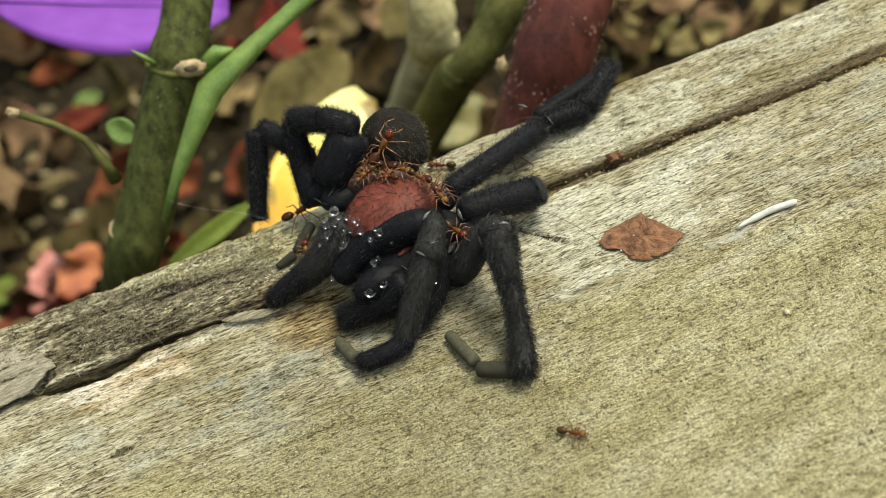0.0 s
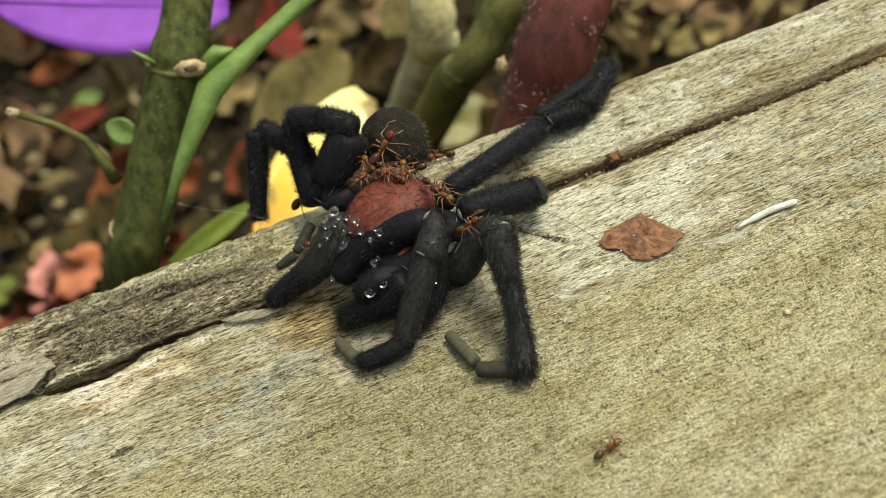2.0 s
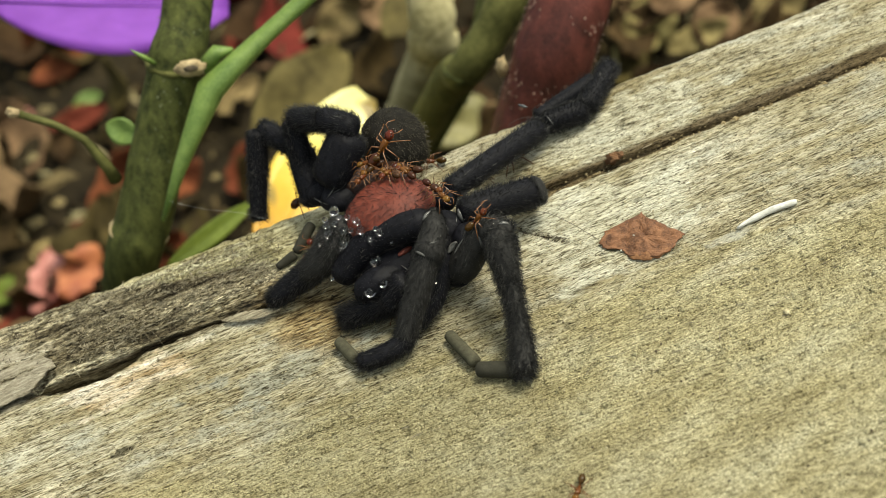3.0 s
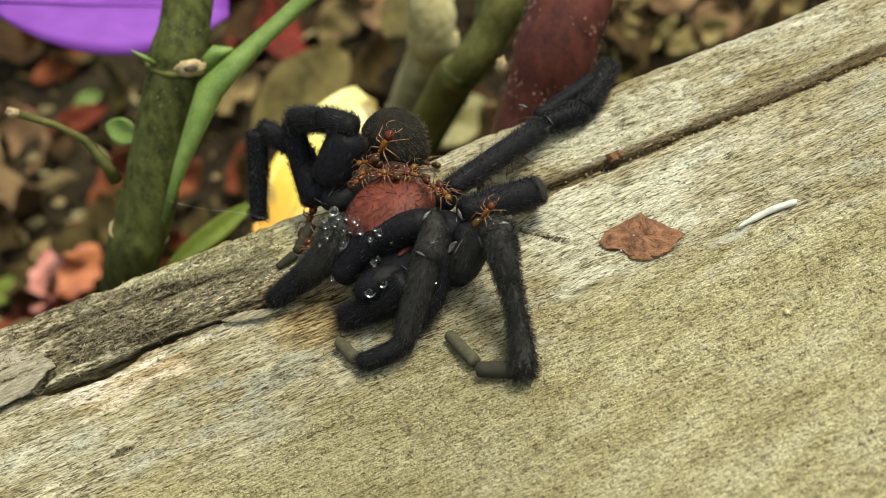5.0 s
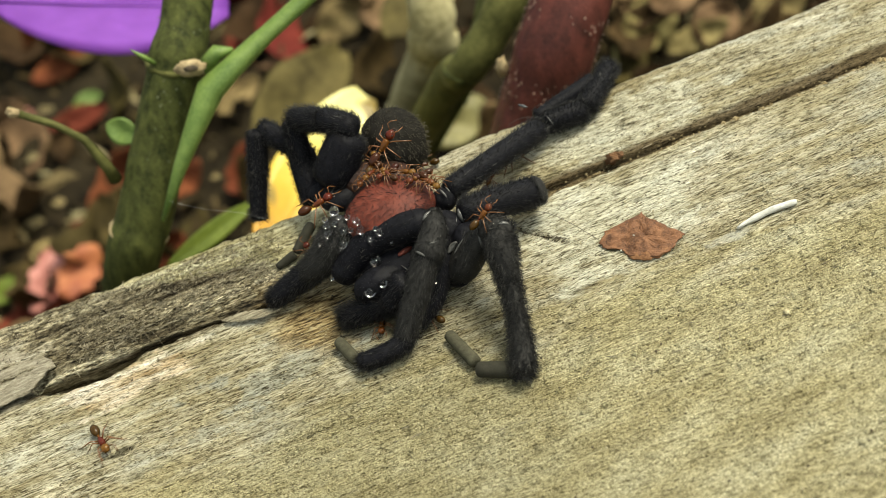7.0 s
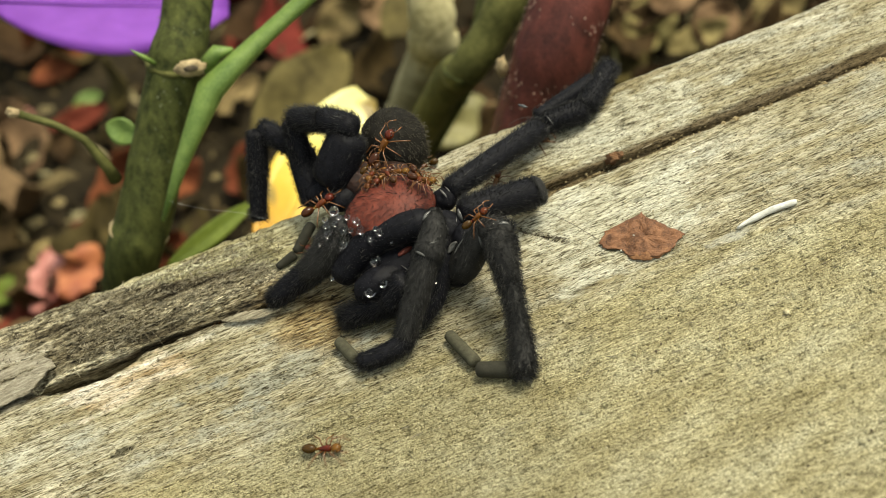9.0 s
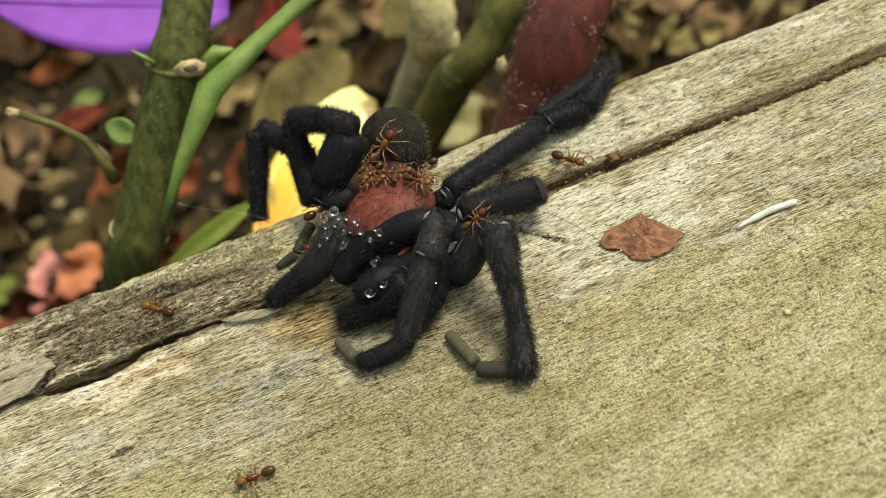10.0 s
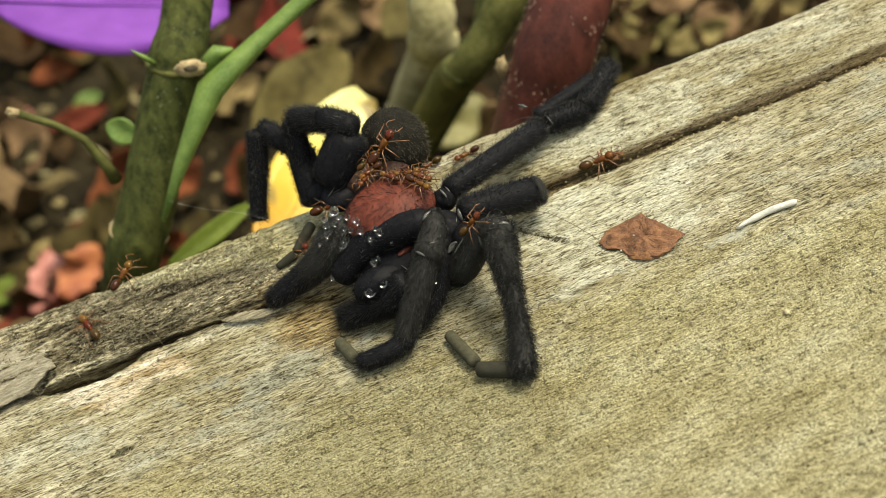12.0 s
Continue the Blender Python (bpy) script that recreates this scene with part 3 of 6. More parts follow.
scatter("wood_dust", 9000, 0.075, (-72, 92, -64, 15), WOOD, "fine pale wood dust on the log", 3)
scatter("wood_crumbs", 12000, 0.12, (-60, 70, -62, -8), WOOD, "coarse crumbs of wood on the flank of the log", 14)
scatter("coarse_crumbs", 2200, 0.2, (-55, 75, -62, -9), WOOD, "larger crumbs of wood on the flank of the log", 15)
scatter("loose_crumbs", 900, 0.26, (-45, 78, -60, -12), WOOD, "loose crumbs of wood scattered over the flank of the log", 18, lift=0.45)
scatter("pale_grit", 5200, 0.085, (-58, 80, -60, -4), GRIT, "pale grains of wood dust on the log", 16, lift=0.5)
scatter("dark_specks", 1100, 0.10, (-72, 92, -64, 15), DARK_GRIT, "dark specks scattered on the log", 4)
scatter("frass_pellets", 620, 0.27, (12, 90, 2.0, 5.5), FRASS, "coarse frass pellets along the lip of the split", 25,
        test=lambda u, v, rng: (np.abs(v - crack_line(u) + 1.55) < 0.35) & (fbm(u / 3.0, u * 0 + 4, 26, 2) > -0.05))
scatter("crack_frass", 3200, 0.13, (12, 90, 2.0, 5.5), FRASS, "grainy frass lying in the split", 5,
        test=lambda u, v, rng: np.abs(v - crack_line(u) + 0.7) < 0.75)
splinters(5200, 6, WOOD, "loose raised fibres on the weathered wood")
splinters(1700, 7, SPLINTER, "pale torn fibres on the weathered wood")


def bristles():
    """Short torn fibres standing up on the split strip."""
    rng = np.random.default_rng(12)
    us, vs = rng.uniform(-76, -22, 260), rng.uniform(4, 16.5, 260)
    hs = face_height(us, vs)
    roots = [(Vector((u, v, h)) * MM, Vector((rng.normal(0, 0.4), rng.normal(0, 0.4), 1)).normalized(), Vector((rng.normal(0, 1), rng.normal(0, 1), 0)).normalized()) for u, v, h in zip(us, vs, hs)]
    ob = new("wood_bristles", hair_mesh(roots, [MM * rng.uniform(0.4, 1.5) for _ in us], 0.07 * MM, 0.5, DARK_GRIT, "wood_bristles"))
    ob.matrix_world = LOG
    return tagged(ob, "torn dark fibres standing on the split wood", "debris", kind="stuff")


bristles()

# ---- the ground and the plants behind ----
def ground():
    """One sheet of soil: a sloping bed round the log that runs out level to the horizon."""
    far = np.array([1.2, 1.8, 2.8, 4.5, 8, 15, 30, 70, 160, 400])
    near = np.concatenate([np.arange(-0.76, -0.26, 0.04), np.arange(-0.26, 0.42, 0.004), np.arange(0.42, 0.85, 0.04)])
    g = np.concatenate([-far[::-1], near, far])
    X, Y = np.meshgrid(g, g, indexing="ij")
    up = LOG.to_3x3() @ Vector((0, 0, 1))
    slope = (-0.110 - up.x * X - up.y * Y) / up.z
    reach = np.hypot(X, Y)
    Z = slope + (-0.110 / up.z - slope) * ease((reach - 0.45) / 1.6)
    Z = Z + 0.006 * fbm(X / 0.022, Y / 0.022, 81, 4) * ease((0.9 - reach) / 0.5) + 0.05 * fbm(X / 0.9, Y / 0.9, 85, 3) * ease((reach - 0.9) / 1.0)
    idx = np.arange(X.size).reshape(X.shape)
    quads = np.stack([idx[:-1, :-1], idx[1:, :-1], idx[1:, 1:], idx[:-1, 1:]], -1).reshape(-1, 4)
    ob = new("ground", grid_mesh("ground", np.stack([X, Y, Z], -1).reshape(-1, 3), quads.tolist(), SOIL))
    return tagged(ob, "dark damp garden soil, shade painted into its colour", "ground", kind="structure")


ground()


def crumb_material():
    m, nodes, links, b = shader("litter_crumbs", 0.9)
    b.inputs["Specular IOR Level"].default_value = 0.1
    geo = nodes.new("ShaderNodeNewGeometry")
    col = ramp(nodes, links, geo.outputs["Random Per Island"], ((0.0, (0.008, 0.006, 0.0035)), (0.45, (0.034, 0.024, 0.011)), (0.75, (0.11, 0.08, 0.036)), (0.9, (0.26, 0.205, 0.10)), (1.0, (0.36, 0.32, 0.18))))
    grain = noise_fac(nodes, links, coords(nodes, links), 300, 4.0)
    col = mix(nodes, links, 0.7, col, ramp(nodes, links, grain, ((0.35, (0.4, 0.4, 0.4)), (0.65, (1.3, 1.3, 1.3)))), "MULTIPLY")
    links.new(col, b.inputs["Base Color"])
    return m


def crumbs():
    """Broken leaf bits, bark and clods covering the soil."""
    rng = np.random.default_rng(17)
    verts, faces = [], []
    for _ in range(7000):
        u, v = rng.uniform(-170, 220), rng.uniform(24, 330)
        s = 1.3 * rng.lognormal(0, 0.5)
        q = pose(u * MM, v * MM, (-110 + rng.uniform(-1.5, 3.0)) * MM, rng.uniform(-60, 60), rng.uniform(-60, 60), rng.uniform(0, 360))
        k = len(verts)
        dims = (s * rng.uniform(0.8, 2.6), s * rng.uniform(0.6, 1.4), s * rng.uniform(0.12, 0.6))
        for x, y, z in ((1, 0.2, 0), (-1, -0.1, 0), (0.3, 1, 0), (-0.2, -1, 0), (0, 0, 1), (0, 0, -1)):
            verts.append(q @ Vector((x * dims[0] * rng.uniform(0.7, 1.2), y * dims[1] * rng.uniform(0.7, 1.2), z * dims[2])) )
            verts[-1] = q.translation + (verts[-1] - q.translation) * MM
        for i, j, l2 in ((0, 2, 4), (2, 1, 4), (1, 3, 4), (3, 0, 4), (2, 0, 5), (1, 2, 5), (3, 1, 5), (0, 3, 5)):
            faces.append((k + i, k + j, k + l2))
    ob = new("litter_crumbs", grid_mesh("litter_crumbs", verts, faces, crumb_material(), smooth=False))
    ob.matrix_world = LOG
    return tagged(ob, "broken leaf bits and bark crumbs over the soil", "litter", kind="stuff")


crumbs()


def leaf_mesh(name, length, width, curl, material, wavy=0.1, seed=0, thick=0.0004, lobes=0.0, blunt=0.7, fold=0.25):
    """A curled leaf blade with a midrib and thickness, lying along x."""
    rng = random.Random(seed)
    nx, ny = 16, 8
    top, ph = [], rng.uniform(0, 9)
    for i in range(nx + 1):
        s = i / nx
        half = width / 2 * math.sin(math.pi * min(1, s * 0.94 + 0.03)) ** blunt * (1 + lobes * math.sin(s * 23 + ph))
        for j in range(ny + 1):
            c = j / ny * 2 - 1
            y = c * half
            z = curl * length * (s - 0.5) ** 2 * 2 + abs(c) * half * fold + wavy * width * math.sin(s * 9 + c * 2 + ph) * 0.3
            top.append(Vector(((s - 0.5) * length, y, z)))
    verts = top + [p - Vector((0, 0, thick)) for p in top]
    off = len(top)
    faces = []
    for i in range(nx):
        for j in range(ny):
            a = i * (ny + 1) + j
            q = (a, a + ny + 1, a + ny + 2, a + 1)
            faces += [q, tuple(off + k for k in q[::-1])]
    rim = [i * (ny + 1) for i in range(nx + 1)] + [nx * (ny + 1) + j for j in range(1, ny + 1)]
    rim += [i * (ny + 1) + ny for i in range(nx - 1, -1, -1)] + [j for j in range(ny - 1, 0, -1)]
    for a, b in zip(rim, rim[1:] + rim[:1]):
        faces.append((b, a, off + a, off + b))
    return grid_mesh(name, verts, faces, material)


def stem(name, points, radii, material, label, category="stem", rough=0.06):
    """A plant stem through world points."""
    pts, rad = [], []
    p = [Vector(q) for q in points]
    n = len(p)
    for i in range(n - 1):
        p0, p1, p2, p3 = p[max(i - 1, 0)], p[i], p[i + 1], p[min(i + 2, n - 1)]
        for k in range(8):
            t = k / 8
            pts.append(0.5 * (2 * p1 + (p2 - p0) * t + (2 * p0 - 5 * p1 + 4 * p2 - p3) * t * t + (3 * p1 - p0 - 3 * p2 + p3) * t ** 3))
            rad.append(radii[i] + (radii[i + 1] - radii[i]) * t)
    pts.append(p[-1])
    rad.append(radii[-1])
    rad = [r * (1 + rough * noise.noise(q * 260)) for r, q in zip(rad, pts)]
    base = Vector(points[0])
    thing = new(name)
    thing.location = base
    bm = tube(bmesh.new(), [q - base for q in pts], rad, 20)
    part("stalk", bm, material, thing)
    return tagged(thing, label, category)

def blade(name, a, b, width, curl, material, label, category="leaf", lean=0.0, wavy=0.1, seed=0, lobes=0.0, thick=0.0004, blunt=0.7, fold=0.25):
    """A leaf between two world points, its face turned up and to the south, leaning about its length."""
    a, b = Vector(a), Vector(b)
    x = (b - a).normalized()
    z = Vector((0, -0.75, 0.66))
    z = (z - x * z.dot(x)).normalized()
    z.rotate(Matrix.Rotation(radians(lean), 3, x))
    y = z.cross(x)
    ob = new(name, leaf_mesh(name, (b - a).length, width, curl, material, wavy, seed, thick, lobes, blunt, fold))
    m = Matrix((x, y, z)).transposed().to_4x4()
    m.translation = (a + b) / 2
    ob.matrix_world = m
    ln = (b - a).length
    rib = [Vector(((s - 0.5) * ln, 0, curl * ln * (s - 0.5) ** 2 * 2 + wavy * width * math.sin(s * 9 + random.Random(seed).uniform(0, 9)) * 0.3)) for s in [i / 12 for i in range(13)]]
    part("midrib", tube(bmesh.new(), rib, [width * 0.022 * (1.25 - i / 12) for i in range(13)], 8), material, ob)
    return tagged(ob, label, category)


green_stem = stem("garden_plant", [(-0.1269, 0.0370, -0.2127), (-0.0671, 0.0439, -0.0621), (-0.0534, 0.0346, -0.0230), (-0.0491, 0.0353, -0.0142), (-0.0438, 0.0407, -0.0025), (-0.0389, 0.0457, 0.0088), (-0.0365, 0.0498, 0.0137), (-0.0329, 0.0591, 0.0247)],
                  [0.00543, 0.00499, 0.00467, 0.00477, 0.00456, 0.00456, 0.00412, 0.00391], STEM_GREEN, "thick mottled green stem with a leaf scar")


def stem_ring(centre, axis, radius, thick):
    bm = bmesh.new()
    a, b = frame_of(Vector(axis))
    pts = [Vector(centre) + (a * math.cos(k * math.tau / 24) + b * math.sin(k * math.tau / 24)) * radius for k in range(25)]
    return tube(bm, pts, [thick * (1 + 0.3 * math.sin(k * 2.1)) for k in range(25)], 8)


def under(world_point, thing):
    return Vector(world_point) - thing.location


part("node_ring", stem_ring(under((-0.0389, 0.0459, 0.0089), green_stem), (0.2, 0.1, 1), 0.00467, 0.00054), STEM_OLIVE, green_stem)
part("node_ring", stem_ring(under((-0.0503, 0.0349, -0.0161), green_stem), (0.35, 0.1, 1), 0.00477, 0.00033), SCAR, green_stem)
part("leaf_scar", ball(bmesh.new(), under((-0.0359, 0.0398, 0.0111), green_stem), (0.00235, 0.00100, 0.00145), rough=0.5), SCAR, green_stem, "pale corky leaf scar")
part("leaf_scar", ball(bmesh.new(), under((-0.0355, 0.0385, 0.0118), green_stem), (0.00109, 0.00054, 0.00054), rough=0.4), DARK_GRIT, green_stem, "dark pore of the scar")
bract = tube(bmesh.new(), [under((-0.0417, 0.0431, 0.0109), green_stem), under((-0.0430, 0.0423, 0.0127), green_stem), under((-0.0447, 0.0419, 0.0147), green_stem)], [0.00065, 0.00087, 0.00011], 10, 0.5)
part("bract", bract, LEAF_GREEN, green_stem, "small pointed green bract")
petiole = tube(bmesh.new(), [under(q, green_stem) for q in ((-0.0449, 0.0310, -0.0115), (-0.0425, 0.0314, -0.0070), (-0.0402, 0.0319, -0.0025), (-0.0373, 0.0345, 0.0019), (-0.0333, 0.0381, 0.0076), (-0.0294, 0.0401, 0.0099), (-0.0233, 0.0429, 0.0133), (-0.0142, 0.0469, 0.0181), (-0.0059, 0.0514, 0.0235))],
               [0.0005, 0.0010, 0.00145, 0.00205, 0.00293, 0.00239, 0.00184, 0.00174, 0.00174], 16, 0.75)
part("petiole", petiole, LEAF_GREEN, green_stem, "bright green leaf stalk")
collar = tube(bmesh.new(), [under(q, green_stem) for q in ((-0.0339, 0.0419, 0.0095), (-0.0313, 0.0419, 0.0121), (-0.0288, 0.0419, 0.0121))], [0.00174, 0.00141, 0.00043], 12, 0.85)
part("bract", collar, LEAF_GREEN, green_stem)
twig = tube(bmesh.new(), [under(q, green_stem) for q in ((-0.0521, 0.0373, -0.0066), (-0.0530, 0.0367, -0.0021), (-0.0550, 0.0377, 0.0018), (-0.0588, 0.0381, 0.0050), (-0.0627, 0.0393, 0.0064), (-0.0662, 0.0404, 0.0076))],
            [0.00120, 0.00086, 0.00062, 0.00058, 0.00064, 0.00070], 12)
part("dead_twig", twig, STEM_OLIVE, green_stem, "dry hooked side twig")
part("twig_tip", ball(bmesh.new(), under((-0.0653, 0.0394, 0.0077), green_stem), (0.00098, 0.00070, 0.00075), rough=0.8), SCAR, green_stem)
blade("sprout_leaf", (-0.0526, 0.0446, -0.0005), (-0.0473, 0.0414, -0.0017), 0.00456, 0.1, LEAF_GREEN, "small green sprouting leaf by the stem", lean=15)

red_stem = stem("shrub", [(-0.0557, 0.0354, -0.2300), (-0.0245, 0.0497, -0.1507), (-0.0030, 0.0571, -0.0940), (0.0093, 0.0496, -0.0475), (0.0160, 0.0452, -0.0210), (0.0203, 0.0466, -0.0088), (0.0237, 0.0479, 0.0007), (0.0266, 0.0504, 0.0064), (0.0321, 0.0569, 0.0168)],
                [0.00760, 0.00760, 0.00738, 0.00716, 0.00705, 0.00694, 0.00673, 0.00673, 0.00629], STEM_RED, "thick dark maroon stem speckled with pale pores", rough=0.03)


def pores(thing, a, b, radius, count, material=None):
    verts, faces = [], []
    rng = random.Random(8)
    a, b = under(a, thing), under(b, thing)
    d = (b - a).normalized()
    e, f = frame_of(d)
    for _ in range(count):
        ang, s, r = rng.uniform(0, math.tau), rng.random(), rng.uniform(0.00006, 0.00022)
        o = e * math.cos(ang) + f * math.sin(ang)
        c = a.lerp(b, s) + o * radius
        t = d.cross(o)
        k = len(verts)
        verts += [c + d * r * 1.5, c + t * r, c - d * r * 1.5, c - t * r, c + o * r * 0.9]
        faces += [(k, k + 1, k + 4), (k + 1, k + 2, k + 4), (k + 2, k + 3, k + 4), (k + 3, k, k + 4)]
    ob = new("speckling", grid_mesh("speckling", verts, faces, material or SCAR))
    ob.parent = thing
    tagged(ob, "pale raised pores", kind="stuff")


pores(red_stem, (0.0195, 0.0457, -0.0098), (0.0266, 0.0504, 0.0064), 0.00694, 460, PORE)
pores(green_stem, (-0.0438, 0.0407, -0.0025), (-0.0389, 0.0457, 0.0088), 0.00456, 110, LICHEN)
pores(green_stem, (-0.0389, 0.0457, 0.0088), (-0.0365, 0.0498, 0.0137), 0.00434, 80, LICHEN)
pores(green_stem, (-0.0491, 0.0353, -0.0142), (-0.0438, 0.0407, -0.0025), 0.00467, 90, LICHEN)
bud = ball(bmesh.new(), under((0.0142, 0.0478, -0.0020), red_stem), (0.00098, 0.00087, 0.00174), rough=0.5)
part("bud", bud, SCAR, red_stem, "small pale bud on the stem")

olive = stem("seedling", [(-0.0557, 0.1181, -0.1548), (0.0003, 0.0737, -0.0289), (0.0081, 0.0629, -0.0121), (0.0138, 0.0637, -0.0050), (0.0185, 0.0667, 0.0017), (0.0224, 0.0729, 0.0091)], [0.0030, 0.0034, 0.0034, 0.0036, 0.0036, 0.0036], STEM_OLIVE, "olive green stem rising behind the log")
part("node_ring", stem_ring(under((0.0081, 0.0629, -0.0121), olive), (0.3, 0.1, 1), 0.0034, 0.0004), STEM_GREEN, olive)
dark = stem("seedling", [(-0.0572, 0.1251, -0.1621), (0.0048, 0.0875, -0.0357), (0.0135, 0.0723, -0.0103), (0.0180, 0.0829, 0.0023)], [0.003, 0.003, 0.003, 0.003], STEM_GREEN, "dark green stem behind the log")
part("node_ring", stem_ring(under((0.0062, 0.0871, -0.0331), dark), (0.4, 0.1, 1), 0.0030, 0.0004), STEM_OLIVE, dark)
stick = stem("dry_stick", [(-0.0427, 0.1271, -0.1441), (-0.0010, 0.0995, -0.0370), (0.0039, 0.0888, -0.0186), (0.0041, 0.0975, -0.0082)], [0.0030, 0.0042, 0.0046, 0.0040], STICK_PALE, "pale dry upright stick behind the log", "stick", rough=0.35)
part("broken_twig", tube(bmesh.new(), [under((0.0009, 0.0939, -0.0281), stick), under((0.0065, 0.0922, -0.0239), stick), under((0.0085, 0.0917, -0.0214), stick)], [0.0016, 0.0012, 0.0006], 10), STICK_PALE, stick)
blade("petal", (-0.0783, 0.0890, 0.0018), (-0.0353, 0.0931, -0.0089), 0.0200, 0.03, PETAL, "violet flower petal hanging over the soil", "petal", lean=-4, wavy=0.02, thick=0.0006, fold=0.06)
blade("yellow_leaf", (-0.0330, 0.0497, -0.0368), (-0.0116, 0.0868, -0.0296), 0.0165, 0.03, LEAF_YELLOW, "yellowing leaf lying behind the log", "leaf", lean=10, wavy=0.05, seed=2, blunt=0.5, fold=0.12)
blade("green_leaf", (-0.0506, 0.0468, -0.0345), (-0.0340, 0.0580, -0.0308), 0.0040, 0.03, LEAF_LIME, "narrow yellow-green leaf behind the log", "leaf", lean=0, wavy=0.03, seed=3)
blade("orange_leaf", (-0.0962, 0.1175, -0.0976), (-0.0879, 0.1300, -0.0920), 0.0100, 0.2, LITTER_ORANGE, "orange fallen leaf on dark soil", "leaf", lean=8, wavy=0.2, seed=24, lobes=0.15)
blade("pink_leaf", (-0.1042, 0.1165, -0.1010), (-0.0990, 0.1366, -0.0954), 0.0085, 0.2, LITTER_PINK, "fading pink and orange fallen leaf", "leaf", lean=5, wavy=0.2, seed=4, lobes=0.15)
blade("rust_leaf", (-0.0952, 0.1310, -0.0980), (-0.0914, 0.1450, -0.0948), 0.0087, 0.2, LITTER_RED, "rust-red fallen leaf on dark soil", "leaf", lean=5, wavy=0.2, seed=5)
blade("rust_leaf", (-0.1120, 0.2036, -0.0867), (-0.0968, 0.2122, -0.0829), 0.0087, 0.2, LITTER_RED, "rust-red fallen leaf on dark soil", "leaf", lean=-10, wavy=0.2, seed=6)
blade("rust_leaf", (-0.1243, 0.1874, -0.0916), (-0.1110, 0.1917, -0.0888), 0.0075, 0.2, LITTER_PINK, "faded salmon fallen leaf on dark soil", "leaf", lean=-10, wavy=0.2, seed=7)
blade("rust_leaf", (-0.1052, 0.1829, -0.0897), (-0.0886, 0.1858, -0.0867), 0.0070, 0.2, LITTER_RED, "rust-red fallen leaf on dark soil", "leaf", lean=0, wavy=0.2, seed=8)
blade("tan_leaf", (-0.0562, 0.1709, -0.0848), (-0.0446, 0.1809, -0.0813), 0.0070, 0.25, LITTER_TAN, "dry tan fallen leaf on dark soil", "leaf", lean=0, wavy=0.2, seed=9)
blade("tan_leaf", (0.0543, 0.1612, -0.0707), (0.0708, 0.1680, -0.0670), 0.0104, 0.25, LITTER_TAN, "dry tan fallen leaf on dark soil", "leaf", lean=0, wavy=0.2, seed=10)
blade("tan_leaf", (0.0816, 0.1507, -0.0687), (0.0989, 0.1612, -0.0643), 0.0070, 0.25, LITTER_TAN, "dry tan fallen leaf on dark soil", "leaf", lean=20, wavy=0.2, seed=11)
for a, b in (((-0.0989, 0.1896, -0.0875), (-0.0909, 0.1923, -0.0858)), ((-0.0112, 0.1831, -0.0760), (-0.0036, 0.1870, -0.0742))):
    blade("seedling_leaf", a, b, 0.0047, 0.1, LEAF_GREEN, "tiny green seedling leaf", "leaf", lean=0, seed=12)
blade("seedling_leaf", (-0.1170, 0.1249, -0.1023), (-0.1100, 0.1319, -0.1000), 0.0058, 0.1, LEAF_LIME, "tiny lime green seedling leaf", "leaf", lean=0, seed=13)

blade("tan_leaf", (0.0016, 0.1368, -0.0809), (0.0148, 0.1468, -0.0750), 0.0116, 0.2, LITTER_OLIVE, "yellow-green fading leaf on dark soil", "leaf", lean=0, wavy=0.2, seed=14)
blade("tan_leaf", (0.0088, 0.1608, -0.0753), (0.0222, 0.1671, -0.0691), 0.0093, 0.2, LITTER_OLIVE, "yellow-green fading leaf on dark soil", "leaf", lean=0, wavy=0.2, seed=15)
blade("tan_leaf", (-0.0062, 0.1820, -0.0735), (-0.0125, 0.1993, -0.0680), 0.0093, 0.2, LITTER_TAN, "dry tan fallen leaf on dark soil", "leaf", lean=0, wavy=0.2, seed=16)
blade("tan_leaf", (0.0636, 0.1486, -0.0697), (0.0796, 0.1491, -0.0642), 0.0070, 0.2, LITTER_TAN, "dry tan fallen leaf on dark soil", "leaf", lean=0, wavy=0.2, seed=17)

for k, (a, b) in enumerate((((0.0624, 0.1637, -0.0649), (0.0759, 0.1645, -0.0608)), ((0.0709, 0.1488, -0.0676), (0.0821, 0.1535, -0.0630)), ((0.0857, 0.1502, -0.0641), (0.0991, 0.1521, -0.0608)), ((0.0520, 0.1647, -0.0673), (0.0601, 0.1746, -0.0622)), ((-0.0267, 0.1899, -0.0749), (-0.0131, 0.1937, -0.0702)))):
    blade("tan_leaf", a, b, 0.012, 0.2, LITTER_TAN, "dry tan fallen leaf on dark soil", "leaf", lean=-10 + 8 * k, wavy=0.2, seed=40 + k)

blade("olive_leaf", (-0.0406, 0.1225, -0.0641), (-0.0194, 0.1568, -0.0620), 0.0190, 0.1, LITTER_DUN, "large fading olive leaf above the litter", "leaf", lean=6, wavy=0.15, seed=51)
blade("olive_leaf", (-0.0060, 0.1484, -0.0565), (0.0079, 0.1760, -0.0548), 0.0150, 0.15, LITTER_DUN, "fading olive leaf above the litter", "leaf", lean=-12, wavy=0.15, seed=52)


